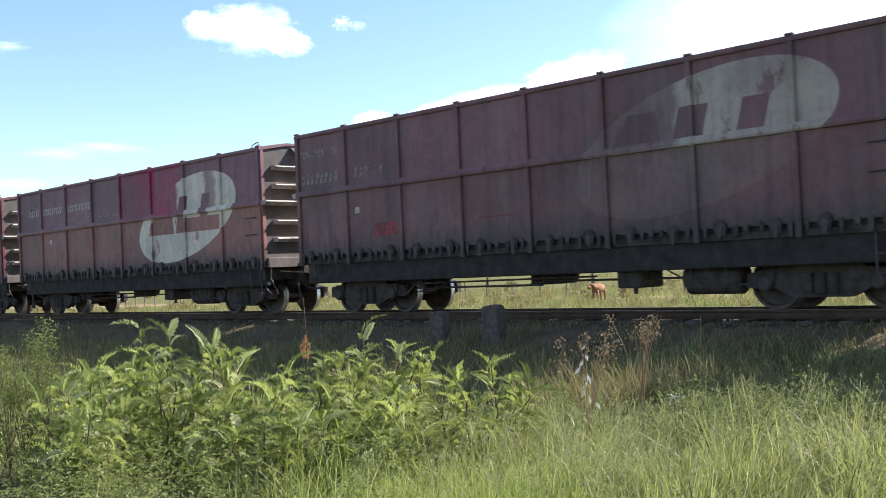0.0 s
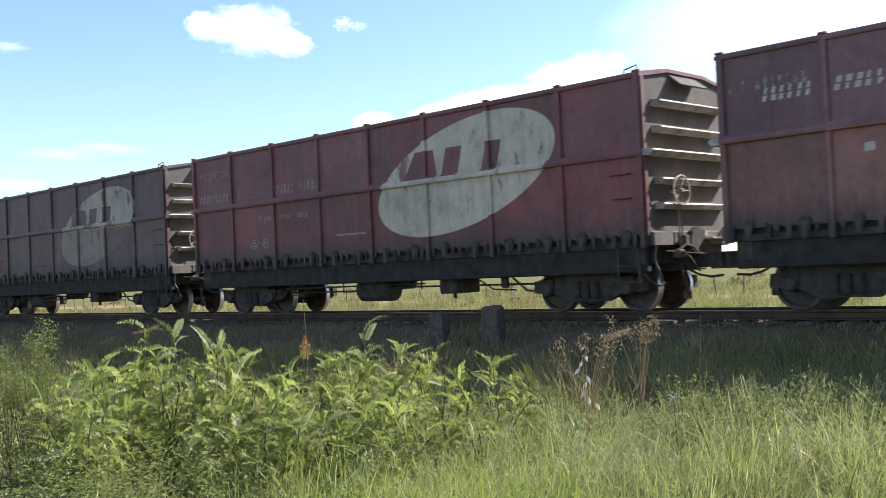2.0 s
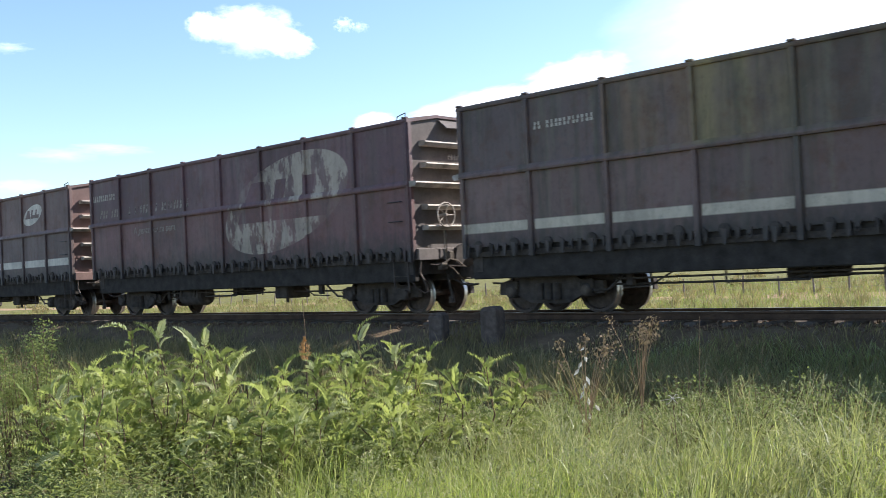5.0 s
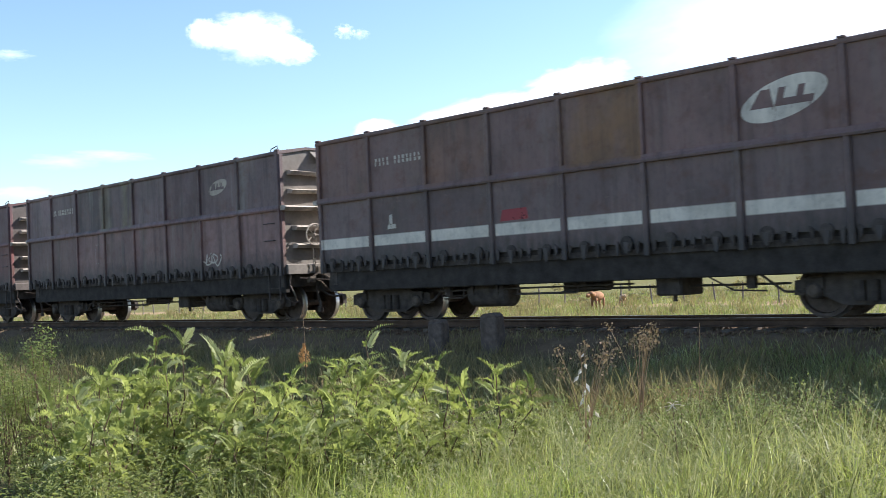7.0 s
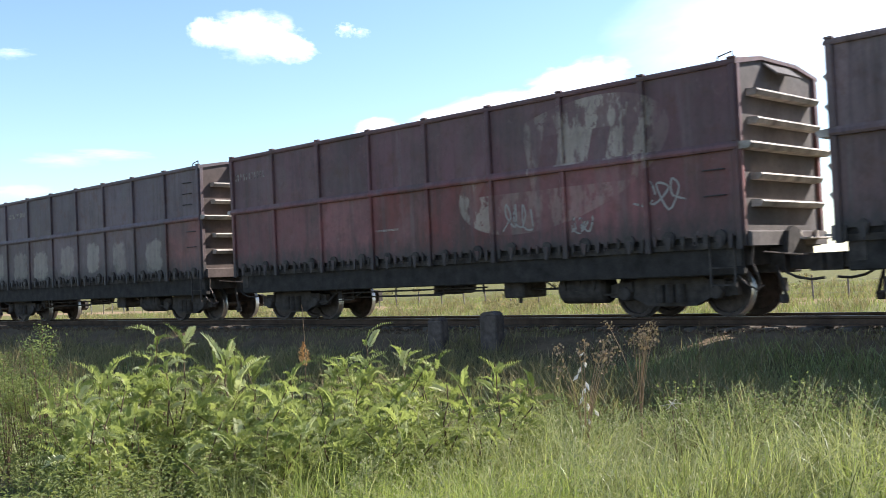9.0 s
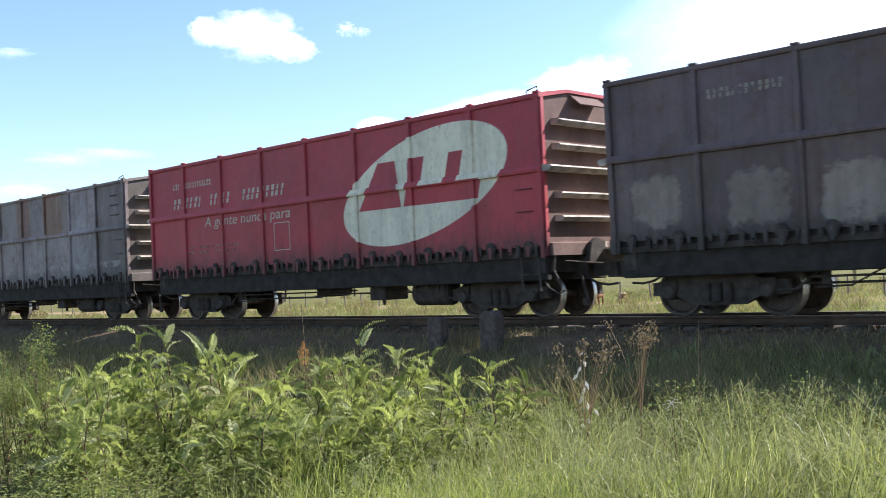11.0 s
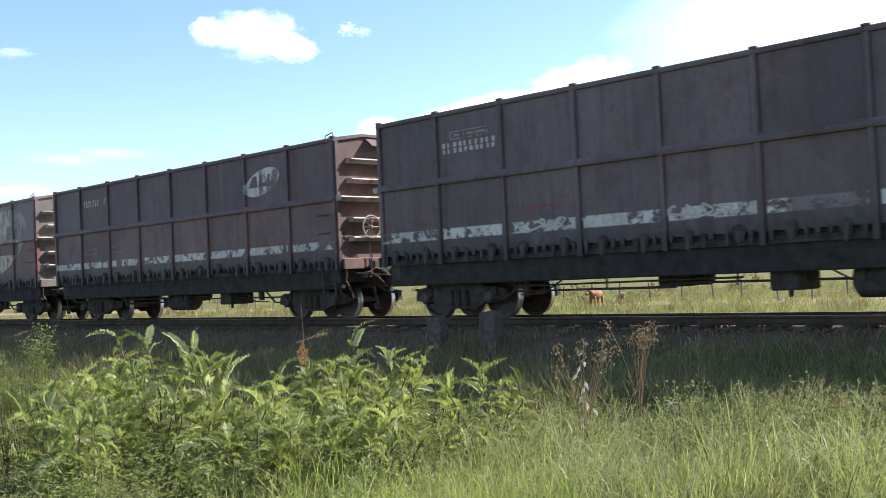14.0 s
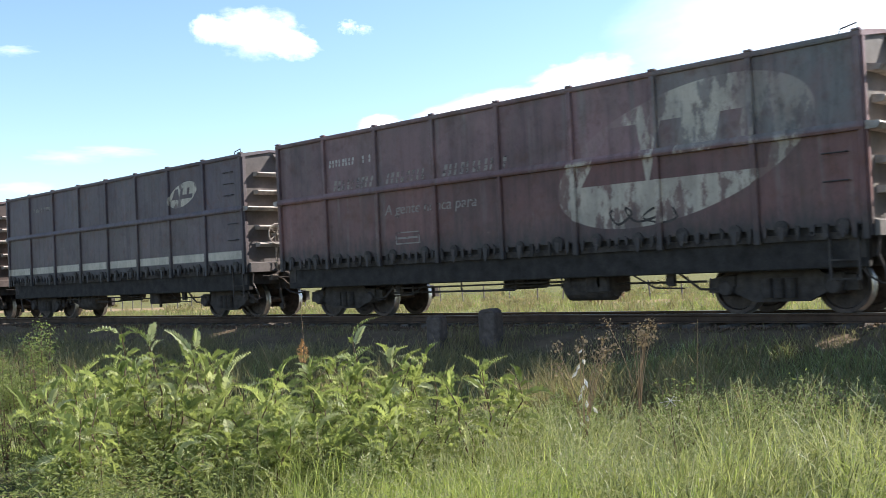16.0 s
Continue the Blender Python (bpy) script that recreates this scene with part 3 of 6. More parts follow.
    box(bm, 0.1, LENGTH - 0.1, -1.24, -1.1, 0.68, 1.12, 0.02)
    box(bm, 0.05, LENGTH - 0.05, -1.29, -1.2, 1.12, 1.33)
    s["sill"] = mesh_of("side_sill", bm)
    bm = bmesh.new()
    box(bm, -0.1, LENGTH + 0.1, -0.3, 0.3, 0.68, 1.1, 0.02)
    for x in (3.4, 5.2, 8.4, 10.2):
        box(bm, x - 0.08, x + 0.08, -1.2, 1.2, 0.8, 1.1)
    for x in (0.25, LENGTH - 0.25):
        box(bm, x - 0.12, x + 0.12, -1.25, 1.25, 0.82, 1.12)
    s["frame"] = mesh_of("underframe", bm)
    # bogie pieces, about the bogie's middle
    bm = bmesh.new()
    prism(bm, [(-1.22, 0.36), (-1.2, 0.58), (-0.7, 0.62), (-0.45, 0.8), (0.45, 0.8), (0.7, 0.62), (1.2, 0.58), (1.22, 0.36), (0.75, 0.34), (0.45, 0.2), (-0.45, 0.2), (-0.75, 0.34)], "y", -0.06, 0.06)
    for x in (-0.2, 0.0, 0.2):
        lathe(bm, [(0.0, 0.26), (0.085, 0.26), (0.085, 0.56), (0.0, 0.56)], 10, "z", (x, -0.08, 0))
    s["side_frame"] = mesh_of("side_frame", bm)
    bm = bmesh.new()
    box(bm, -0.22, 0.22, -0.78, 0.78, 0.4, 0.7, 0.03)
    for x in (-0.5, 0.5):
        box(bm, x - 0.04, x + 0.04, -0.6, 0.6, 0.3, 0.42)
    s["bolster"] = mesh_of("bogie", bm)
    bm = bmesh.new()
    lathe(bm, [(0.0, -0.13), (0.1, -0.13), (0.125, -0.1), (0.13, 0.1), (0.0, 0.1)], 14, "y")
    box(bm, -0.15, 0.15, -0.08, 0.08, 0.02, 0.2, 0.02)
    s["box"] = mesh_of("axle_box", bm, False)
    bm = bmesh.new()
    lathe(bm, [(0.0, -0.155), (0.07, -0.152), (0.095, -0.131), (0.0, -0.129)], 14, "y")
    s["cap"] = mesh_of("axle_cap", bm)
    bm = bmesh.new()
    for q in (-1, 1):
        lathe(bm, [(0.065, q * 0.42), (0.14, q * 0.43), (0.15, q * 0.455), (0.33, q * 0.475), (0.36, q * 0.44), (0.445, q * 0.435), (0.445, q * 0.46), (0.425, q * 0.475),
                   (0.418, q * 0.56), (0.36, q * 0.562), (0.34, q * 0.52), (0.15, q * 0.545), (0.12, q * 0.57), (0.065, q * 0.57)], 36, "y")
        for a in range(3):
            t = a * 2.094
            lathe(bm, [(0.0, q * 0.50), (0.035, q * 0.50), (0.035, q * 0.535), (0.0, q * 0.535)], 8, "y", (0.24 * math.cos(t), 0, 0.24 * math.sin(t)))
    tube(bm, [(0, -0.88, 0), (0, 0.88, 0)], 0.07, 12)
    me = mesh_of("wheelset", bm)
    me.materials.append(None)
    for p in me.polygons:
        r = math.hypot(p.center.x, p.center.z)
        if r > 0.405 and 0.43 < abs(p.center.y) < 0.57:
            p.material_index = 1
    s["wheelset"] = me
    bm = bmesh.new()
    box(bm, 0, 0.5, -0.11, 0.11, 0.72, 0.94, 0.02)
    prism(bm, [(0.45, -0.16), (0.68, -0.2), (0.74, -0.08), (0.66, 0.0), (0.74, 0.12), (0.6, 0.19), (0.45, 0.14)], "z", 0.69, 0.97)
    s["coupler"] = mesh_of("coupler", bm)
    bm = bmesh.new()
    tube(bm, [(0.02, -0.3, 0.78), (0.14, -0.3, 0.68), (0.3, -0.28, 0.6), (0.5, -0.24, 0.56), (0.715, -0.22, 0.58)], 0.022, 7)
    s["hose"] = mesh_of("brake_hose", bm)
    bm = bmesh.new()
    tube(bm, [(0.02, -0.42, 0.8), (0.1, -0.43, 0.55), (0.16, -0.42, 0.34), (0.12, -0.4, 0.24)], 0.03, 7)
    box(bm, 0.06, 0.2, -0.46, -0.38, 0.2, 0.34, 0.02)
    s["lever"] = mesh_of("uncoupling_lever", bm)
    bm = bmesh.new()
    lathe(bm, [(0.0, 0.0), (0.2, 0.0), (0.265, 0.06), (0.265, 0.98), (0.2, 1.04), (0.0, 1.04)], 20, "x", (0, -0.72, 0.53))
    for x in (0.2, 0.84):
        box(bm, x - 0.03, x + 0.03, -1.0, -0.44, 0.5, 0.98)
    s["tank"] = mesh_of("air_tank", bm)
    bm = bmesh.new()
    tube(bm, [(3.2, -0.95, 0.60), (7.9, -0.95, 0.62)], 0.018, 6)
    tube(bm, [(3.0, -0.7, 0.50), (6.2, -0.8, 0.5), (6.6, -0.8, 0.56), (10.6, -0.7, 0.54)], 0.02, 6)
    for x in (3.9, 5.3, 6.7, 7.8, 10.0):
        tube(bm, [(x, -0.95, 0.78), (x, -0.95, 0.5)], 0.018, 6)
    tube(bm, [(5.3, -0.98, 0.5), (6.7, -0.98, 0.5)], 0.02, 6)
    for q in (-1, 1):
        c = LENGTH / 2 + q * 3.3
        tube(bm, [(c, -0.9, 0.78), (c + q * 0.5, -0.9, 0.42), (c + q * 1.0, -0.85, 0.4)], 0.022, 6)
        tube(bm, [(c - q * 0.9, -0.88, 0.74), (c - q * 0.35, -0.9, 0.46), (c + q * 0.2, -0.88, 0.44)], 0.016, 6)
        box(bm, c - 0.06, c + 0.06, -0.98, -0.9, 0.48, 0.76)
    s["rods"] = mesh_of("brake_rigging", bm)
    bm = bmesh.new()
    box(bm, 6.2, 6.75, -0.75, -0.35, 0.5, 0.85, 0.03)
    lathe(bm, [(0.0, 6.75), (0.13, 6.75), (0.15, 6.8), (0.15, 7.1), (0.0, 7.15)], 14, "x", (0, -0.55, 0.66))
    s["cylinder"] = mesh_of("brake_cylinder", bm)
    bm = bmesh.new()
    box(bm, 8.35, 8.85, -1.0, -0.3, 0.4, 0.8, 0.03)
    tube(bm, [(8.6, -0.8, 0.4), (8.6, -0.8, 0.3)], 0.04, 8)
    s["hatch"] = mesh_of("discharge_box", bm)
    # brake wheel on the end
    bm = bmesh.new()
    c = Vector((LENGTH + 0.2, -0.55, 2.03))
    ring = [c + Vector((0, 0.25 * math.cos(a), 0.25 * math.sin(a))) for a in (math.pi * 2 * i / 24 for i in range(25))]
    tube(bm, ring, 0.017, 6)
    for i in range(5):
        a = math.pi * 2 * i / 5
        tube(bm, [c + Vector((-0.03, 0, 0)), c + Vector((0, 0.25 * math.cos(a), 0.25 * math.sin(a)))], 0.012, 5)
    tube(bm, [c + Vector((-0.22, 0, 0)), c + Vector((0.03, 0, 0))], 0.03, 8)
    tube(bm, [c + Vector((-0.08, 0, 0)), (LENGTH + 0.12, -0.55, 1.4), (LENGTH + 0.1, -0.5, 1.0)], 0.012, 5)
    s["brake"] = mesh_of("brake_wheel", bm)
    bm = bmesh.new()
    tube(bm, [(LENGTH - 0.3, SIDE, 3.98), (LENGTH - 0.28, SIDE, 4.05), (LENGTH - 0.04, SIDE, 4.1), (LENGTH - 0.02, SIDE, 3.98)], 0.012, 5)
    s["grab"] = mesh_of("grab_iron", bm)
    bm = bmesh.new()
    tube(bm, [(0, 0, 0), (0, -0.06, 0), (0.36, -0.06, 0.0), (0.36, 0, 0)], 0.011, 5)
    s["rung"] = mesh_of("rung", bm)
    bm = bmesh.new()
    for x in (LENGTH - 0.62, LENGTH - 0.2):
        box(bm, x - 0.015, x + 0.015, -1.33, -1.30, 0.5, 1.3)
    for z in (0.53, 0.8):
        box(bm, LENGTH - 0.62, LENGTH - 0.2, -1.335, -1.3, z - 0.012, z + 0.012)
    s["step"] = mesh_of("corner_step", bm)
    return s


SHARED = shared_meshes()


def lettering(parent, words, z, h, material, slant=0.0, thick=0.004):
    """Writing that cannot be read: one small bar for each sign."""
    for u0, u1 in words:
        bm = bmesh.new()
        count = max(1, round((u1 - u0) / (h * 0.72)))
        step = (u1 - u0) / count
        r = random.Random(int(u0 * 100) + int(z * 1000))
        for i in range(count):
            if r.random() < 0.06:
                continue
            a = u0 + i * step
            for f0, f1 in ((0.0, 0.44), (0.54, 1.0)):      # a lower and an upper half
                w, o = step * r.uniform(0.26, 0.6), step * r.uniform(0.0, 0.2)
                z0, z1 = z + h * f0, z + h * f1
                prism(bm, [(a + o + slant * h * f0, z0), (a + o + w + slant * h * f0, z0), (a + o + w + slant * h * f1, z1), (a + o + slant * h * f1, z1)], "y", SIDE - thick, SIDE - 0.001)
        tagged(part("lettering", bm, material, parent), kind="stuff")


def wording(parent, text, u, z, size, material, width=1.0):
    """Readable words, in the built-in font."""
    c = bpy.data.curves.new("wording", "FONT")
    c.body, c.size, c.extrude, c.shear = text, size, 0.0015, 0.15
    o = bpy.data.objects.new("wording", c)
    scene.collection.objects.link(o)
    bpy.context.view_layer.update()
    me = bpy.data.meshes.new_from_object(o.evaluated_get(bpy.context.evaluated_depsgraph_get()))
    bpy.data.objects.remove(o)
    me.materials.clear()
    me.materials.append(None)
    tagged(place("wording", me, material, parent, m=pose(u, SIDE - 0.003, z, 90) @ Matrix.Diagonal((width, 1, 1, 1))), kind="stuff")


def scrawl(parent, u, z, w, h, seed, material=None):
    """Loops of spray paint."""
    r = random.Random(seed)
    bm = bmesh.new()
    n = 13
    pts = []
    a = r.uniform(0, 6)
    for i in range(n):
        a += r.uniform(0.9, 2.6)
        f = i / n
        pts.append(Vector((u + w * f + r.uniform(0.1, 0.22) * w * math.cos(a), 0, z + h * 0.5 + r.uniform(0.35, 0.6) * h * math.sin(a))))
    curve = [pts[i].lerp(pts[i + 1], f / 4) if i in (0, n - 2) else 0.5 * (2 * pts[i] + (pts[i + 1] - pts[i - 1]) * (f / 4) + (2 * pts[i - 1] - 5 * pts[i] + 4 * pts[i + 1] - pts[i + 2]) * (f / 4) ** 2
             + (3 * pts[i] - pts[i - 1] - 3 * pts[i + 1] + pts[i + 2]) * (f / 4) ** 3) for i in range(n - 1) for f in range(4)]
    last = None
    for i, p in enumerate(curve):
        d = (curve[min(i + 1, len(curve) - 1)] - curve[max(i - 1, 0)]).normalized()
        t = Vector((-d.z, 0, d.x)) * r.uniform(0.014, 0.022)
        y = Vector((0, SIDE - 0.004 - 0.0001 * i, 0))
        edge = [bm.verts.new(p - t + y), bm.verts.new(p + t + y)]
        if last:
            bm.faces.new((last[0], edge[0], edge[1], last[1]))
        last = edge
    part("spray_mark", bm, material or SPRAY, parent)


def frame_mark(parent, u0, u1, z0, z1, material, t=0.018, lines=0):
    bm = bmesh.new()
    y0, y1 = SIDE - 0.004, SIDE - 0.001
    box(bm, u0, u1, y0, y1, z0, z0 + t)
    box(bm, u0, u1, y0, y1, z1 - t, z1)
    box(bm, u0, u0 + t, y0, y1, z0 + t, z1 - t)
    box(bm, u1 - t, u1, y0, y1, z0 + t, z1 - t)
    for i in range(lines):
        z = z0 + (z1 - z0) * (i + 1) / (lines + 1)
        box(bm, u0 + 0.06, u1 - 0.06, y0, y1, z - 0.02, z + 0.02)
    part("stencil_frame", bm, material, parent)


def blot_mark(parent, u, z, w, h, material):
    bm = bmesh.new()
    prism(bm, [(u, z), (u + w, z + 0.01), (u + w * 0.95, z + h), (u + w * 0.1, z + h * 0.95)], "y", SIDE - 0.004, SIDE - 0.001)
    part("paint_mark", bm, material, parent)


RED = (0.2, 0.055, 0.045)
SPECS = []      # one for each wagon, from the front of the train
SPECS.append(dict(up=(0.13, 0.062, 0.062), low=(0.125, 0.06, 0.055), oval=(10.2, 2.65, 1.0, 1.1), cut=0.09, bars=((-0.4, 0.13), (0.72, 1.17)), strength=0.52, gone=[(7.0, 13.5, 1.2, 2.6, 0.88), (7.0, 9.9, 2.6, 4.0, 0.78)], white=(0.6, 0.54, 0.42), faded=(0.16, 0.12, 0.12), rust=0.3,
         label="dark maroon gondola wagon with ghosted oval badge"))
SPECS.append(dict(up=(0.15, 0.075, 0.08), low=(0.19, 0.085, 0.065), oval=(10.15, 2.52, 1.0, 1.3), white=(0.74, 0.64, 0.51), gone=[(7.0, 9.84, 2.6, 4.0, 0.97), (11.1, 11.6, 2.7, 4.0, 0.75)], patches=[(5, 1, (0.38, 0.03, 0.095)), (4, 1, (0.27, 0.035, 0.075))], soot=0.25, streaks=0.3,
         label="faded red gondola wagon with crimson plates and chipped white oval badge"))
SPECS.append(dict(up=(0.15, 0.055, 0.055), low=(0.135, 0.042, 0.04), oval=(9.4, 2.68, 1.0, 1.25), cut=0.02, bars=((-0.5, -0.06), (0.56, 0.95)), fade=0.3, streaks=0.35, label="red gondola wagon with large white oval badge"))
SPECS.append(dict(up=(0.085, 0.05, 0.05), low=(0.085, 0.05, 0.045), oval=(9.65, 2.6, 0.98, 1.15), cut=0.1, bars=((-0.52, -0.07), (0.3, 0.8)), gone=[(8.1, 8.75, 2.7, 4.0, 0.9), (10.1, 12.5, 1.0, 2.55, 0.9), (7.0, 10.1, 1.0, 2.55, 0.55)], strength=0.58, label="dark brown gondola wagon with dulled oval badge"))
SPECS.append(dict(up=(0.105, 0.08, 0.07), low=(0.12, 0.084, 0.072), oval=(10.85, 3.36, 0.3, 0.9), stripe=(1.55, 1.73, 1.25), patches=[(2, 1, (0.2, 0.13, 0.085)), (3, 1, (0.21, 0.155, 0.09)), (4, 1, (0.16, 0.115, 0.075)), (6, 1, (0.12, 0.115, 0.12)), (7, 1, (0.09, 0.085, 0.1))], bands=[(3.5, 3.75, (0.09, 0.07, 0.06)), (5.2, 5.5, (0.27, 0.21, 0.1)), (5.9, 6.1, (0.26, 0.2, 0.1)), (7.4, 7.9, (0.1, 0.075, 0.06))], streak=(0.05, 0.06, 0.035), streaks=0.6, pale=0.5,
         pale_col=(0.22, 0.2, 0.13), label="brown-grey gondola wagon with white stripe along lower plates"))
SPECS.append(dict(up=(0.1, 0.058, 0.06), low=(0.112, 0.06, 0.056), oval=(9.3, 2.6, 1.0, 0.8), strength=0.6, gone=[(7.0, 8.6, 2.7, 4.0, 0.8), (10.6, 12.0, 1.0, 2.6, 0.9)], pale=0.45, label="dark maroon gondola wagon with peeling badge and greenish stains"))
SPECS.append(dict(up=(0.112, 0.073, 0.062), low=(0.1, 0.074, 0.068), oval=(10.95, 3.28, 0.29, 1.15), stripe=(1.6, 1.82, 1.1), patches=[(0, 1, (0.19, 0.1, 0.075)), (2, 1, (0.2, 0.11, 0.08)), (4, 1, (0.21, 0.115, 0.06))], white=(0.72, 0.65, 0.55),
         label="rusty brown gondola wagon with white stripe and small bright oval badge"))
SPECS.append(dict(up=(0.125, 0.09, 0.083), low=(0.135, 0.085, 0.075), oval=(11.0, 3.38, 0.17, 1.0), strength=0.6, pale=0.6, pale_col=(0.26, 0.22, 0.19), streaks=0.7,
         patches=[(5, 1, (0.1, 0.055, 0.055))], bands=[(3.5, 3.8, (0.075, 0.06, 0.055)), (4.2, 4.8, (0.07, 0.055, 0.05)), (4.9, 5.5, (0.19, 0.16, 0.11)), (6.2, 6.45, (0.22, 0.19, 0.11)), (6.6, 6.8, (0.21, 0.18, 0.11)), (11.9, 12.2, (0.22, 0.19, 0.17))], label="grey-brown gondola wagon with streaked plates and faint badge"))
SPECS.append(dict(up=(0.1, 0.05, 0.05), low=(0.15, 0.06, 0.055), oval=(10.0, 2.7, 1.0, 0.72), strength=0.5, gone=[(7.0, 9.4, 2.66, 4.0, 0.95), (8.6, 12.5, 1.0, 2.6, 0.65), (9.4, 10.2, 2.66, 4.0, 0.5), (12.0, 13.5, 2.6, 4.0, 0.8)], patches=[(3, 0, RED), (4, 0, RED)], label="dark maroon gondola wagon with faded badge and spray marks"))
SPECS.append(dict(up=(0.085, 0.065, 0.066), low=(0.095, 0.07, 0.068), blots=[(0.9 + 0.12 * math.sin(i * 2.3) + i * PANEL, 1.84 + 0.06 * math.cos(i * 1.7), 0.46 + 0.08 * math.sin(i), 0.44, 0.3 + 0.06 * math.cos(i * 2.9)) for i in range(7)], patches=[(7, 0, (0.24, 0.09, 0.075))],
         label="dark grey gondola wagon with pale blotted lower plates"))
SPECS.append(dict(up=(0.28, 0.04, 0.05), low=(0.28, 0.04, 0.046), oval=(10.4, 2.63, 1.0, 1.6), bays=0.25, fade=0.12, streaks=0.12, rust=0.1, pale=0.12, moss=0.1, bare=0.1, strength=1.0, grime=0.7, soot=0.15, white=(0.8, 0.73, 0.57),
         label="bright red gondola wagon with whole white oval badge"))
SPECS.append(dict(up=(0.165, 0.143, 0.132), low=(0.145, 0.125, 0.115), stripe=(1.56, 1.74, 0.45), strength=0.6, patches=[(0, 1, (0.15, 0.12, 0.115)), (2, 1, (0.27, 0.115, 0.05)), (3, 1, (0.27, 0.23, 0.22)), (4, 1, (0.28, 0.24, 0.24)), (5, 1, (0.26, 0.2, 0.18)), (3, 0, (0.34, 0.28, 0.26)), (4, 0, (0.32, 0.27, 0.26)), (5, 0, (0.36, 0.31, 0.3)),
         (6, 1, (0.44, 0.38, 0.4)), (6, 0, (0.37, 0.32, 0.34)), (7, 1, (0.15, 0.125, 0.12)), (7, 0, (0.13, 0.115, 0.11))], white=(0.42, 0.39, 0.36), bays=0.5, bands=[(1.9, 2.2, (0.33, 0.27, 0.26)), (2.7, 3.1, (0.34, 0.28, 0.27)), (6.4, 6.78, (0.26, 0.115, 0.07)), (6.78, 7.35, (0.24, 0.11, 0.075)), (8.46, 9.6, (0.27, 0.135, 0.08)), (12.3, 12.6, (0.22, 0.18, 0.175))],
         grime=0.6, soot=0.25, streaks=0.35, streak=(0.1, 0.06, 0.045), pale=0.5, pale_col=(0.35, 0.29, 0.25), label="pale grey gondola wagon with orange-brown rusted plates"))
SPECS.append(dict(up=(0.085, 0.068, 0.066), low=(0.09, 0.07, 0.066), stripe=(1.55, 1.75, 0.55), gone=[(8.9, 10.1, 1.4, 1.9, 0.8)], white=(0.72, 0.66, 0.58), label="dark brown-grey gondola wagon with flaking white stripe"))
SPECS.append(dict(up=(0.075, 0.052, 0.054), low=(0.1, 0.062, 0.056), stripe=(1.56, 1.74, 0.55), white=(0.68, 0.62, 0.54), oval=(10.85, 3.27, 0.29, 1.0), label="dark brown gondola wagon with small oval badge and flaking stripe"))
SPECS.append(dict(up=(0.145, 0.092, 0.082), low=(0.125, 0.066, 0.055), oval=(10.5, 2.6, 1.0, 0.85), strength=0.75, gone=[(7.0, 9.6, 2.66, 4.0, 0.9), (11.6, 13.5, 2.66, 4.0, 0.6)], pale=0.55, pale_col=(0.26, 0.23, 0.2), patches=[(6, 1, (0.23, 0.2, 0.18)), (7, 1, (0.18, 0.17, 0.16))],
         label="patchy red-brown gondola wagon with weathered pale badge"))
SPECS.append(dict(up=(0.08, 0.065, 0.066), low=(0.085, 0.068, 0.066), stripe=(1.45, 1.65, 1.0), oval=(10.85, 3.22, 0.29, 0.85), label="dark grey gondola wagon with white stripe and small badge"))
SPECS.append(dict(up=(0.1, 0.06, 0.06), low=(0.12, 0.065, 0.06), label="dark brown gondola wagon with plain stained sides"))
TANK_AT = {2: 5.7, 3: 3.95, 5: 3.95, 6: 3.97, 13: 5.7, 14: 7.8, 15: 3.95}      # where the air tank hangs, if not by the front bogie
BRAKED = {2, 3, 5, 6, 7, 13, 14, 15}
BENT = {3, 7, 12, 14}
END_KIND = (1, 0, 0, 0, 0, 0, 1, 2, 0, 3, 1, 0, 0, 1, 2, 0, 3)      # which end paint each wagon wears
WAGONS, WHEELSETS = [], []


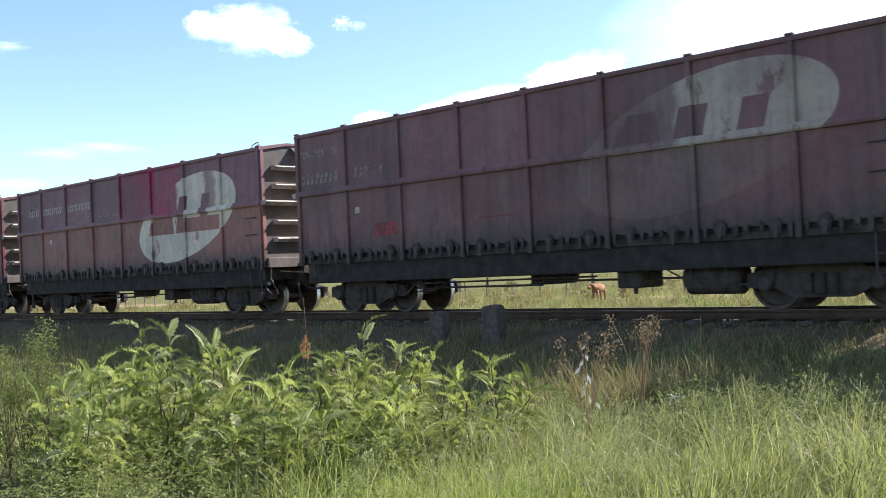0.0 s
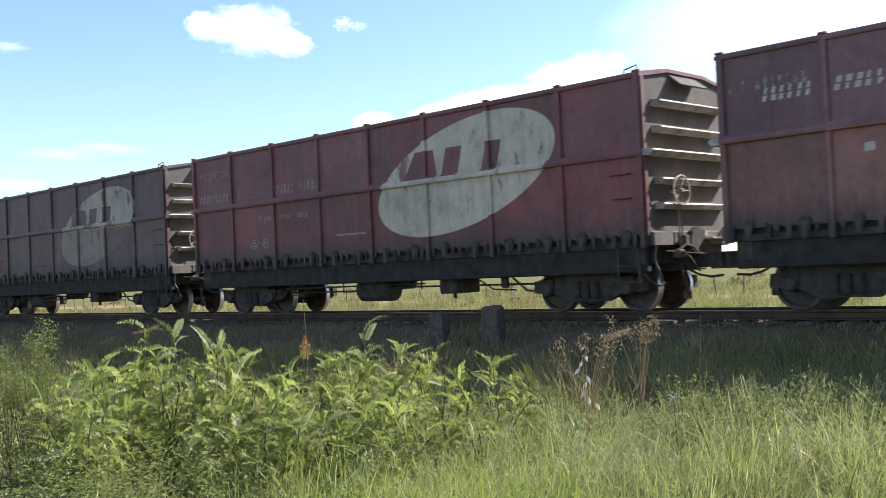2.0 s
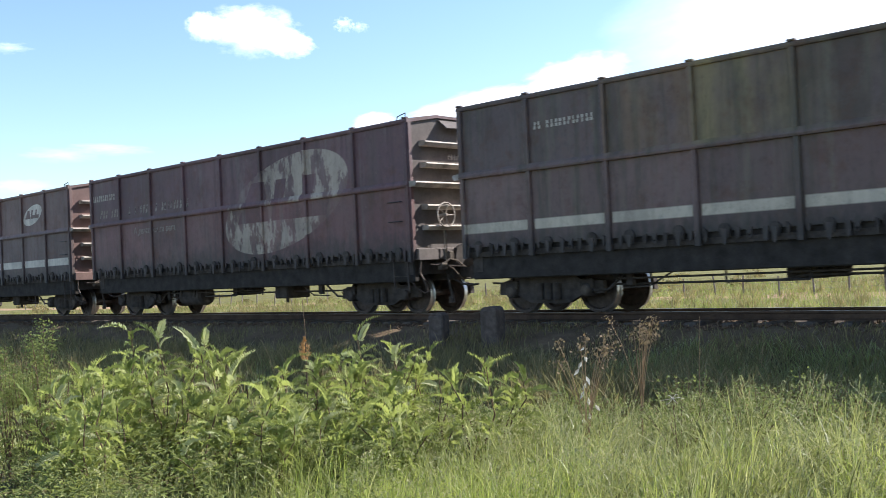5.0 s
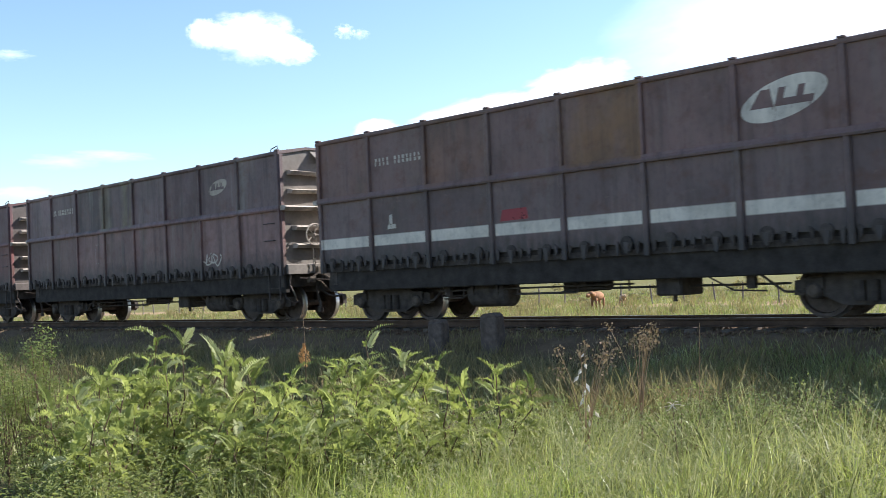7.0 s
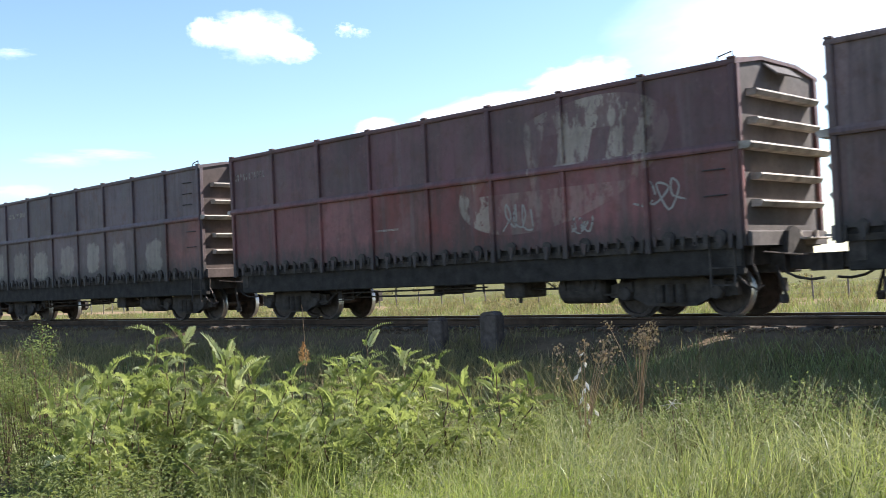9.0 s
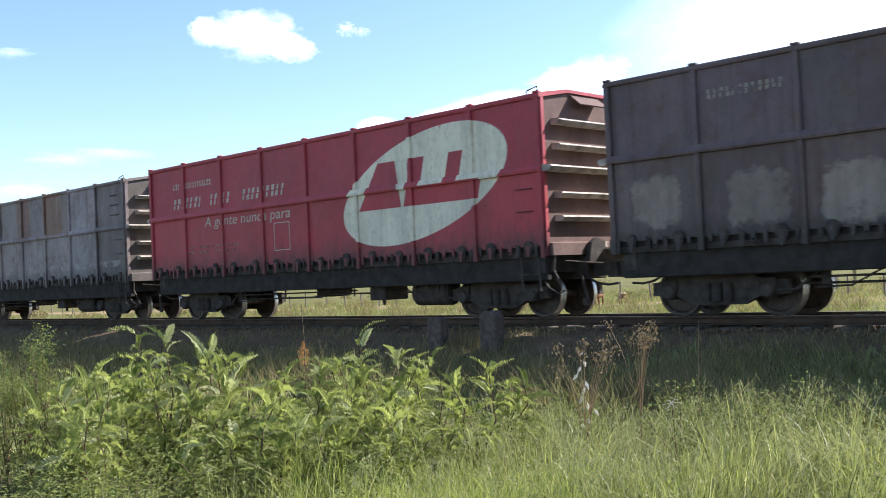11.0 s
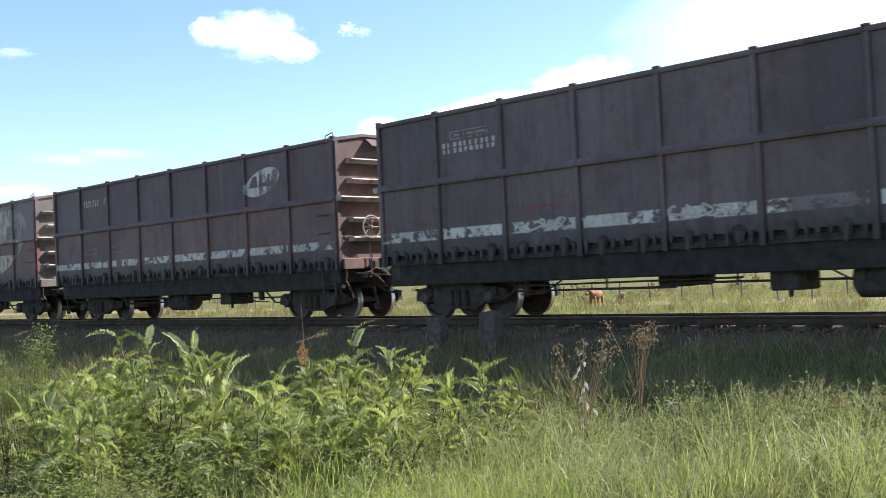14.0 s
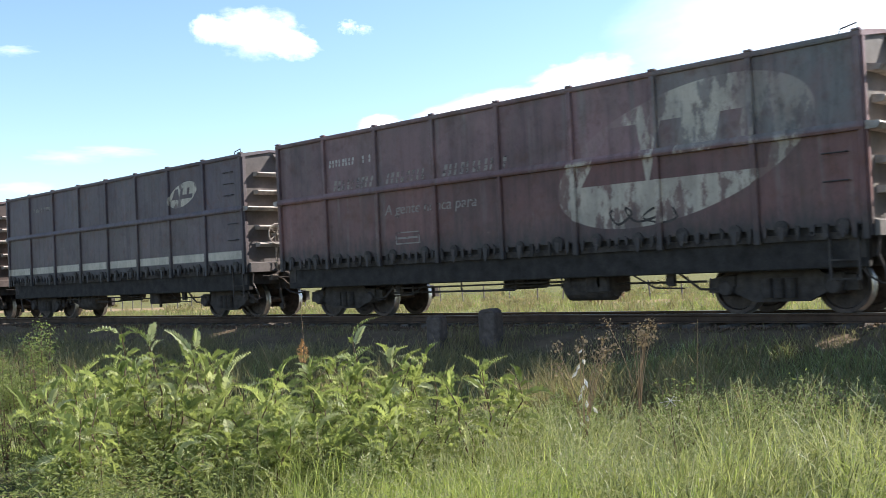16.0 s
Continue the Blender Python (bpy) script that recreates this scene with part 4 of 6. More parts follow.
def build_wagon(w, spec):
    s = SHARED
    spec["seed"] = w + 1
    paint = wagon_paint("wagon_paint", spec)
    ends = END_PAINT[END_KIND[w]]
    root = new("gondola_wagon")
    tagged(root, spec["label"], "freight wagon", "wagons of the goods train")
    for i in range(8):
        place("upper_plate", s["up", i], paint, root)
        place("lower_plate", s["low", i], paint, root)
        for j in range(2):
            place("hinge", s["hinge", i, j], BLACK, root)
            place("hinge_tab", s["tab", i, j], paint, root)
        for j in range(4):
            place("door_catch", s["tooth", i, j], BLACK if (i + j + w) % 3 else paint, root)
        place("lug", s["lug", i], paint, root)
    for i in range(9):
        place("side_post", s["post", i], paint, root)
    place("belt", s["belt"], paint, root)
    place("top_rail", s["top"], paint, root)
    place("far_side", s["far"], paint, root)
    place("floor_plate", s["floor"], BLACK, root)
    turn = pose(LENGTH, 0, 0, rz=180)
    for m in (Matrix(), turn):
        place("end_plate", s["end"], ends, root, m=m)
        place("end_coping", s["end_top"], paint, root, m=m)
        for i in range(5):
            bent = w in BENT and i in ((0, 1) if w % 2 else (0,)) and m == Matrix()
            place("end_rib", s["bent" if bent else "rib", i], BONE, root, "dented pressed steel rib" if bent else "", m)
        if w != 6:
            place("end_hood", s["hood"], ends, root, m=m)
        place("end_sill", s["end_sill"], ends, root, m=m)
        # pale board in place of the sunlit scraps above the coupler
        place("footboard", s["foot"], BONE, root, m=m)
        place("striker", s["striker"], BLACK, root, m=m)
        for q in (0, 1):
            place("corner_post", s["corner", q], paint, root, m=m)
        place("corner_pipe", s["pipes"], WHEEL, root, m=m)
        shift = m @ pose(LENGTH, 0, 0)
        place("coupler", s["coupler"], BLACK, root, m=shift)
        place("brake_hose", s["hose"], BLACK, root, m=shift)
        place("uncoupling_lever", s["lever"], BLACK, root, m=shift)
    place("air_tank", s["tank"], BLACK, root, m=pose(TANK_AT.get(w, 9.6), 0, 0))
    for name in ("side_sill", "underframe", "brake_rigging", "brake_cylinder", "discharge_box"):
        place(name, s[{"side_sill": "sill", "underframe": "frame", "brake_rigging": "rods", "brake_cylinder": "cylinder", "discharge_box": "hatch"}[name]], DARK_SILL if name == "side_sill" else BLACK, root)
    if w in BRAKED:
        place("brake_wheel", s["brake"], BONE, root, "rusty spoked hand brake wheel")
        place("brake_crank", s["crank"], SLEEPER, root, "dusty hand brake chain and crank")
    place("grab_iron", s["grab"], BLACK, root)
    place("corner_step", s["step"], BLACK, root)
    for z in (2.32, 1.92):
        place("rung", s["rung"], paint, root, m=pose(LENGTH - 0.62, SIDE, z))
    if w in (11, 15, 9):
        for z in (3.02, 3.3, 3.58):
            place("rung", s["rung"], BLACK, root, m=pose(LENGTH - 0.75, SIDE, z))
    for cx in BOGIES:
        bogie = place("bogie", s["bolster"], BLACK, root, m=pose(cx, 0, 0))
        for q in (-1, 1):
            place("side_frame", s["side_frame"], BLACK, bogie, m=pose(0, q * 0.8, 0, rz=0 if q < 0 else 180))
        for ax in AXLES:
            for q in (-1, 1):
                place("axle_box", s["box"], BLACK, bogie, m=pose(ax, q * 0.84, WHEEL_R, rz=0 if q < 0 else 180))
            if w in (4, 6, 7, 12):
                place("axle_cap", s["cap"], SLEEPER, bogie, "pale grey axle end cap", pose(ax, -0.84, WHEEL_R))
            o = place("wheelset", s["wheelset"], WHEEL, bogie, m=pose(ax, 0, WHEEL_R))
            o.material_slots[1].link = "OBJECT"
            o.material_slots[1].material = TREAD
            WHEELSETS.append((w, ax, o))
    if w in (0, 10, 12):
        root.scale = (1, 1, 1.018)
    WAGONS.append(root)
    return root


for w, spec in enumerate(SPECS):
    build_wagon(w, spec)
build_wagon(-1, dict(up=(0.1, 0.06, 0.06), low=(0.12, 0.065, 0.06), label="unseen dark brown gondola wagon further up the train"))
LEADER = WAGONS.pop()      # never in view; runs ahead of the first wagon to shade the verge

# ---- marks on the wagons ----
BRAND3 = lambda u: [(u, u + 1.3), (u + 1.65, u + 2.75), (u + 3.1, u + 4.8)]
W = WAGONS
lettering(W[0], [(0.0 + 0.12, 1.0), (1.25, 1.45)], 3.44, 0.16, PALE)
lettering(W[0], BRAND3(0.15)[:2], 2.86, 0.22, PALE, 0.2)
blot_mark(W[0], 1.95, 2.12, 0.15, 0.13, WHITE)
blot_mark(W[0], 2.52, 1.6, 0.74, 0.28, REDMARK)
lettering(W[0], [(5.5, 6.4)], 1.78, 0.03, REDMARK)
lettering(W[1], [(0.15, 1.45)], 3.36, 0.16, PALE)
lettering(W[1], [(0.7, 1.5), (1.8, 3.15), (3.5, 4.95)], 3.16, 0.2, WHITE, 0.25)
lettering(W[1], [(3.4, 4.9)], 2.88, 0.14, PALE)
blot_mark(W[1], 2.2, 2.25, 0.16, 0.13, WHITE)
lettering(W[1], [(5.6, 7.2), (5.4, 7.2)], 2.84, 0.05, PALE)
lettering(W[2], [(0.3, 1.65)], 3.42, 0.16, PALE)
lettering(W[2], BRAND3(0.25), 2.82, 0.2, PALE, 0.25)
wording(W[2], "A gente nunca para", 2.75, 2.22, 0.24, PALE)
frame_mark(W[2], 2.4, 3.1, 1.6, 1.8, PALE, 0.02, 2)
lettering(W[2], [(5.6, 6.6)], 1.72, 0.04, WHITE)
lettering(W[3], [(0.22, 1.3), (1.5, 1.65), (1.85, 1.98)], 3.4, 0.17, WHITE)
frame_mark(W[3], 2.7, 3.36, 1.58, 1.88, REDMARK, 0.03, 3)
blot_mark(W[3], 1.1, 1.95, 0.12, 0.1, WHITE)
lettering(W[3], [(5.6, 6.35)], 1.56, 0.06, REDMARK)
lettering(W[4], [(1.85, 3.2)], 3.33, 0.13, WHITE)
lettering(W[4], [(12.0, 13.2)], 3.5, 0.05, WHITE)
lettering(W[4], [(12.0, 13.2)], 2.98, 0.05, WHITE)
lettering(W[5], [(0.1, 1.45)], 3.34, 0.17, WHITE)
lettering(W[5], BRAND3(0.5), 2.84, 0.22, PALE, 0.25)
wording(W[5], "A gente nunca para", 2.4, 2.28, 0.28, PALE)
lettering(W[6], [(1.9, 3.3)], 3.25, 0.16, WHITE)
blot_mark(W[6], 2.2, 1.92, 0.26, 0.1, WHITE)
blot_mark(W[6], 2.26, 2.0, 0.1, 0.22, WHITE)
blot_mark(W[6], 5.3, 1.86, 0.68, 0.22, REDMARK)
lettering(W[7], [(1.85, 3.2)], 3.33, 0.16, WHITE)
scrawl(W[7], 10.28, 1.44, 0.75, 0.33, 3, WHITE)
frame_mark(W[7], 4.5, 5.2, 1.75, 2.3, PALE, 0.015)
lettering(W[8], [(0.15, 1.4)], 3.4, 0.16, PALE)
lettering(W[8], [(5.2, 5.9)], 1.85, 0.04, WHITE)
scrawl(W[8], 8.75, 1.62, 0.75, 0.5, 11)
scrawl(W[8], 10.3, 1.5, 0.5, 0.3, 12)
scrawl(W[8], 11.75, 1.8, 0.85, 0.5, 13)
lettering(W[9], [(1.9, 3.2)], 3.42, 0.15, PALE)
lettering(W[10], [(1.15, 1.5), (1.75, 2.95)], 3.36, 0.15, WHITE)
lettering(W[10], [(1.12, 2.5), (2.85, 3.95), (4.25, 5.98)], 2.86, 0.26, WHITE, 0.25)
wording(W[10], "A gente nunca para", 2.58, 2.33, 0.34, WHITE, 1.34)
frame_mark(W[10], 5.5, 6.1, 1.6, 2.24, WHITE, 0.018)
lettering(W[10], [(1.72, 2.1), (2.3, 2.75), (2.9, 3.3), (3.45, 4.05)], 1.82, 0.05, PALE)
lettering(W[10], [(1.72, 2.1), (2.3, 2.75), (2.9, 3.3), (3.45, 4.05)], 1.7, 0.05, PALE)
lettering(W[11], [(1.9, 3.1)], 3.4, 0.1, PALE)
lettering(W[12], [(1.85, 3.28)], 3.17, 0.2, WHITE)
frame_mark(W[12], 2.08, 3.05, 3.42, 3.58, PALE, 0.02, 1)
scrawl(W[12], 3.9, 1.58, 1.2, 0.2, 21, WHITE)
scrawl(W[12], 6.9, 1.58, 1.3, 0.2, 22, WHITE)
lettering(W[12], [(3.95, 4.7)], 1.95, 0.06, REDMARK)
lettering(W[13], [(1.9, 3.25)], 3.36, 0.19, WHITE)
lettering(W[13], [(1.9, 2.9), (3.5, 4.2)], 2.1, 0.05, PALE)
lettering(W[13], [(1.9, 2.9), (3.5, 4.2)], 1.95, 0.05, PALE)
lettering(W[14], [(1.86, 3.28)], 3.28, 0.15, WHITE)
lettering(W[14], [(1.95, 3.3), (3.65, 4.85), (5.3, 7.0)], 2.76, 0.22, PALE, 0.25)
wording(W[14], "A gente nunca para", 3.6, 2.12, 0.3, PALE, 1.1)
frame_mark(W[14], 3.9, 4.6, 1.5, 1.75, PALE, 0.025, 1)
scrawl(W[14], 9.2, 1.55, 1.3, 0.25, 31, BLACK)
lettering(W[15], [(1.9, 3.2)], 3.4, 0.12, PALE)


# the end of each wagon carries its number too
def end_number(parent, seed):
    r = random.Random(seed)
    bm = bmesh.new()
    y = -0.2
    for i in range(9):
        box(bm, LENGTH - 0.019, LENGTH - 0.015, y, y + 0.06, 3.2, 3.32)
        y += 0.085
    tagged(part("lettering", bm, PALE, parent), kind="stuff")


for i in (4, 5, 6, 9, 12):
    end_number(W[i], i)

# ---- field beyond the track ----
def build_fence():
    root = new("wire_fence")
    bm = bmesh.new()
    tube(bm, [(0, 0, -0.3), (0.01, 0, 0.5), (0.0, 0.01, 1.2)], 0.055, 7, 0.045)
    me = mesh_of("fence_post", bm)
    r = random.Random(5)
    x = -112.0
    tops = []
    while x < -8:
        y = 51 + 0.04 * (x + 40)
        place("fence_post", me, WOOD, root, m=pose(x, y, height(x, y), r.uniform(-4, 4), r.uniform(-5, 5), r.uniform(0, 360)) @ Matrix.Diagonal((1, 1, r.uniform(0.85, 1.1), 1)))
        tops.append((x, y, height(x, y)))
        x += r.uniform(1.5, 2.4)
    for h in (0.35, 0.65, 0.95):
        bm = bmesh.new()
        tube(bm, [(a, b, c + h) for a, b, c in tops], 0.006, 4)
        part("fence_wire", bm, WIRE, root)
    tagged(root, "weathered wooden fence posts with sagging wire in the field", "fence")


build_fence()


def build_calf(x, y, turn, size, hide, label):
    """A young brown animal grazing."""
    root = new("calf")

    def blob(name, c, r, parent=root, squash=0.0):
        bm = bmesh.new()
        bmesh.ops.create_uvsphere(bm, u_segments=16, v_segments=10, radius=1.0)
        for v in bm.verts:
            p = v.co.copy()
            v.co = Vector((p.x * r[0], p.y * r[1] * (1 + 0.15 * p.x * squash), p.z * r[2] * (1 + 0.12 * p.x))) + Vector(c)
        return part(name, bm, hide, parent, smooth=True)

    blob("body", (0, 0, 0.68), (0.55, 0.22, 0.25))
    bm = bmesh.new()
    tube(bm, [(0.4, 0, 0.75), (0.62, 0, 0.84), (0.78, 0, 0.8)], 0.15, 10, 0.1)
    part("neck", bm, hide, root, smooth=True)
    head = blob("head", (0.9, 0, 0.74), (0.19, 0.09, 0.1))
    for q in (-1, 1):
        bm = bmesh.new()
        prism(bm, [(0.76, 0.80), (0.8, 0.86), (0.84, 0.82)], "y", q * 0.07, q * 0.2)
        part("ear", bm, hide, head)
    for lx in (-0.38, 0.36):
        for ly in (-0.12, 0.12):
            bm = bmesh.new()
            tube(bm, [(lx, ly, 0.6), (lx + 0.02, ly, 0.3), (lx - 0.01, ly, 0.0)], 0.075, 8, 0.04)
            part("leg", bm, hide, root, smooth=True)
    bm = bmesh.new()
    tube(bm, [(-0.52, 0, 0.8), (-0.62, 0, 0.65), (-0.62, 0, 0.35)], 0.025, 6)
    part("tail", bm, hide, root)
    root.matrix_basis = pose(x, y, height(x, y), rz=turn) @ Matrix.Diagonal((size, size, size, 1))
    tagged(root, label, "calf", "animals grazing in the field")


build_calf(-32.9, 44.8, -84, 1.05, HIDE, "reddish-brown calf grazing in the field grass")
build_calf(-33.0, 47.2, -40, 0.7, plain("fawn_hide", (0.5, 0.33, 0.2), 0.8, 0, 0.2, 7.0), "small fawn calf half hidden in field grass")


# ---- grass ----
def blades(name, x, y, z, h, w, lean, heading, material, label, category, rng, curl=0.5):
    """Curved tapering blades as one mesh."""
    n = len(x)
    base = np.stack([x, y, z], 1)
    d = np.stack([np.cos(heading), np.sin(heading), np.zeros(n)], 1)
    twist = heading + rng.uniform(-1.3, 1.3, n) + np.pi / 2
    s = np.stack([np.cos(twist), np.sin(twist), np.zeros(n)], 1)
    v = np.zeros((n, 7, 3))
    for i, (f, k) in enumerate(((0.0, 0.8), (0.4, 1.0), (0.75, 0.7))):
        c = base + d * (h * lean * f ** 1.7)[:, None]
        c[:, 2] += h * f * (1 - 0.28 * lean * f)
        v[:, 2 * i] = c - s * (w * k / 2)[:, None]
        v[:, 2 * i + 1] = c + s * (w * k / 2)[:, None]
    tip = base + d * (h * lean)[:, None]
    tip[:, 2] += h * (1 - 0.28 * lean - 0.25 * lean * lean * curl)
    v[:, 6] = tip
    o = (np.arange(n) * 7)[:, None]
    loops = np.concatenate([o + np.array([0, 1, 3, 2]), o + np.array([2, 3, 5, 4]), o + np.array([4, 5, 6])], 1).ravel()
    starts = (np.arange(n)[:, None] * 11 + np.array([0, 4, 8])).ravel()
    me = bpy.data.meshes.new(name)
    me.vertices.add(n * 7)
    me.vertices.foreach_set("co", v.ravel())
    me.loops.add(len(loops))
    me.loops.foreach_set("vertex_index", loops.astype(np.int32))
    me.polygons.add(n * 3)
    me.polygons.foreach_set("loop_start", starts.astype(np.int32))
    me.update(calc_edges=True)
    me.validate()
    me.materials.append(material)
    return tagged(new(name, me), label, category, kind="stuff")


def wedge(rng, n, r0, r1, a0=17, a1=72, power=1.0):
    """Places in the fan of ground before the eye; degrees from +y towards -x."""
    r = r0 + (r1 - r0) * rng.uniform(0, 1, n) ** power
    a = np.radians(rng.uniform(a0, a1, n))
    return -r * np.sin(a), r * np.cos(a), r, np.degrees(a)


def clumped(rng, x, y, grain=0.9, cut=0.42):
    keep = np.array([noise.noise((a * grain, b * grain, 4.2)) * 0.5 + 0.5 for a, b in zip(x, y)])
    return rng.uniform(0, 1, len(x)) < np.clip((keep - cut) * 5 + 0.55, 0.12, 1.0)


def lie(x, y):
    return np.array([height(a, b) for a, b in zip(x, y)])


def build_grass():
    rng = np.random.default_rng(11)
    # lit verge
    x, y, r, a = wedge(rng, 125000, 3.4, 13.5)
    ok = (y < 10.2) & clumped(rng, x, y, 0.9, 0.5) & (rng.uniform(0, 1, len(x)) < np.clip(1.0 - (a - 41) / 9, np.where(r < 6, 0.75, 0.25), 1.0) * np.clip(1.0 - (r - 6.6) / 2.4, 0.14, 1.0))
    x, y, r, a = x[ok], y[ok], r[ok], a[ok]
    patch = np.array([noise.noise((p * 0.85, q * 0.85, 9.0)) for p, q in zip(x, y)])
    ok = (y < 6.2) | (rng.uniform(0, 1, len(x)) < np.clip(patch * 4 + 0.6, 0.08, 1.0))
    x, y, r, a, patch = x[ok], y[ok], r[ok], a[ok], patch[ok]
    tall = np.clip(0.5 + 0.42 * patch + 0.12 * np.clip((46 - a) / 20, -0.4, 1), 0.2, 0.9) * np.clip(1.0 - (r - 8.0) / 6.0, 0.5, 1.0)
    h = tall * rng.uniform(0.45, 1.1, len(x))
    blades("verge_grass", x, y, lie(x, y) - 0.02, h, rng.uniform(0.004, 0.0105, len(x)), rng.uniform(0.1, 1.35, len(x)), rng.normal(-0.5, 1.9, len(x)), GRASS,
           "long sunlit bright green grass on the verge", "grass", rng)
    # the verge beside and behind the eye
    n = 60000
    x, y = rng.uniform(-22, 12, n), rng.uniform(-9, 10, n)
    r, a = np.hypot(x, y), np.degrees(np.arctan2(-x, y))
    ok = ((r < 3.4) | (a < 17) | (a > 72) | (a < -20)) & (r > 0.7)
    x, y = x[ok], y[ok]
    blades("verge_grass", x, y, lie(x, y) - 0.02, rng.uniform(0.12, 0.42, len(x)), rng.uniform(0.008, 0.016, len(x)), rng.uniform(0.2, 1.2, len(x)), rng.uniform(0, 6.28, len(x)), GRASS,
           "shorter trodden green grass on the verge", "grass", rng)
    # tussocks with long arching blades
    cx, cy, cr, ca = wedge(rng, 1100, 4.0, 10.4, 17, 47)
    ok = (cy < 9.4) & clumped(rng, cx, cy, 0.9, 0.56)
    cx, cy, cr, ca = cx[ok], cy[ok], cr[ok], ca[ok]
    reach = np.clip(0.52 + 0.05 * (cr - 4.0), 0.45, 0.72) * np.clip(1.0 - (cr - 8.2) / 5.0, 0.55, 1.0) * rng.uniform(0.6, 1.15, len(cx))
    per = 34
    x = np.repeat(cx, per) + rng.normal(0, 0.05, len(cx) * per)
    y = np.repeat(cy, per) + rng.normal(0, 0.05, len(cx) * per)
    h = np.repeat(reach, per) * rng.uniform(0.5, 1.15, len(x))
    blades("tussock_grass", x, y, lie(x, y) - 0.02, h, rng.uniform(0.006, 0.014, len(x)), rng.uniform(0.1, 1.0, len(x)) * 1.55, np.repeat(rng.uniform(-1, 1, len(cx)), per) + rng.normal(-0.3, 1.4, len(x)), GRASS,
           "bright green tussocks with long arching blades", "grass", rng, 1.0)
    # lush clumps close by
    for lo, hi, near, far, count in ((18, 41, 5.2, 7.4, 80), (40, 49, 5.2, 6.9, 48), (49, 56, 5.4, 6.6, 22)):
        cx, cy, cr, ca = wedge(rng, count, near, far, lo, hi)
        size = rng.uniform(0.36, 0.6, len(cx))
        per = 100
        x = np.repeat(cx, per) + rng.normal(0, 0.1, len(cx) * per)
        y = np.repeat(cy, per) + rng.normal(0, 0.1, len(cx) * per)
        h = np.repeat(size, per) * rng.uniform(0.6, 1.2, len(x))
        blades("lush_grass", x, y, lie(x, y) - 0.02, h, rng.uniform(0.005, 0.012, len(x)), rng.uniform(0.05, 1.2, len(x)), np.repeat(rng.uniform(-1, 1, len(cx)), per) + rng.normal(0, 1.3, len(x)), GRASS_LUSH,
               "lush bright green grass clumps in the verge", "grass", rng, 1.0)
    # thin stems before the shrubs
    for lo, hi, count, stuff, words in ((37, 45, 70, GRASS_LUSH, "fine bright green grass stems beside the shrubs"), (43, 54, 110, GRASS_LUSH, "fine bright green grass stems before the shrubs"), (53, 64, 60, GRASS, "fine dull green grass stems among low weeds")):
        cx, cy, cr, ca = wedge(rng, count, 5.7, 7.4, lo, hi)
        per = 42
        x = np.repeat(cx, per) + rng.normal(0, 0.12, len(cx) * per)
        y = np.repeat(cy, per) + rng.normal(0, 0.12, len(cx) * per)
        h = np.repeat(rng.uniform(0.42, 0.76, len(cx)), per) * rng.uniform(0.5, 1.15, len(x))
        blades("thin_grass", x, y, lie(x, y) - 0.02, h, rng.uniform(0.003, 0.007, len(x)), rng.uniform(0.05, 1.2, len(x)), rng.normal(0.2, 1.5, len(x)), stuff, words, "grass", rng, 1.0)
    # further along the line
    x, y, r, a = wedge(rng, 45000, 11, 40, 40, 72)
    ok = (y < 10.8) & clumped(rng, x, y)
    x, y, r = x[ok], y[ok], r[ok]
    h = rng.uniform(0.1, 0.36, len(x))
    blades("verge_grass", x, y, lie(x, y) - 0.02, h, rng.uniform(0.008, 0.016, len(x)), rng.uniform(0.1, 0.7, len(x)), rng.normal(-0.5, 1.3, len(x)), GRASS,
           "long green grass further along the verge", "grass", rng)
    # rank growth at the foot of the bank
    x, y, r, a = wedge(rng, 150000, 8, 38, 18, 72, 1.5)
    ok = (y > 8.6) & (y < 14.5) & clumped(rng, x, y, 0.8, 0.5)
    x, y, r = x[ok], y[ok], r[ok]
    h = rng.uniform(0.14, 0.62, len(x)) * np.clip((15.4 - y) / 4.0, 0.3, 1.2)
    blades("bank_grass", x, y, lie(x, y) - 0.02, h, rng.uniform(0.006, 0.013, len(x)), rng.uniform(0.2, 0.9, len(x)), rng.uniform(0, 6.28, len(x)), GRASS_DEEP,
           "dull green rank grass on the shaded bank", "grass", rng)
    x, y, r, a = wedge(rng, 26000, 8.6, 15.5, 15, 40)
    ok = (y > 8.2) & (y < 13.2) & clumped(rng, x, y, 0.9, 0.45)
    x, y, r = x[ok], y[ok], r[ok]
    blades("bank_grass", x, y, lie(x, y) - 0.02, rng.uniform(0.12, 0.4, len(x)), rng.uniform(0.006, 0.012, len(x)), rng.uniform(0.2, 1.1, len(x)), rng.uniform(0, 6.28, len(x)), GRASS,
           "green grass climbing the foot of the bank", "grass", rng)
    # the field
    x, y, r, a = wedge(rng, 90000, 20, 95, 15, 74, 1.3)
    ok = (y > 18.2) & clumped(rng, x, y, 0.35, 0.45)
    x, y, r = x[ok], y[ok], r[ok]
    h = rng.uniform(0.12, 0.5, len(x)) * np.where(rng.uniform(0, 1, len(x)) < 0.06, 1.7, 1.0)
    blades("field_grass", x, y, lie(x, y) - 0.02, h, rng.uniform(0.012, 0.03, len(x)), rng.uniform(0.1, 0.8, len(x)), rng.uniform(0, 6.28, len(x)), FIELD,
           "sunlit yellow-green grass in the field beyond", "grass", rng)
    # coarse clumps in the field
    cx, cy, cr, ca = wedge(rng, 1100, 20, 95, 15, 74, 1.0)
    ok = cy > 19.5
    cx, cy = cx[ok], cy[ok]
    size, per = rng.uniform(0.3, 0.85, len(cx)), 36
    x = np.repeat(cx, per) + rng.normal(0, 0.16, len(cx) * per)
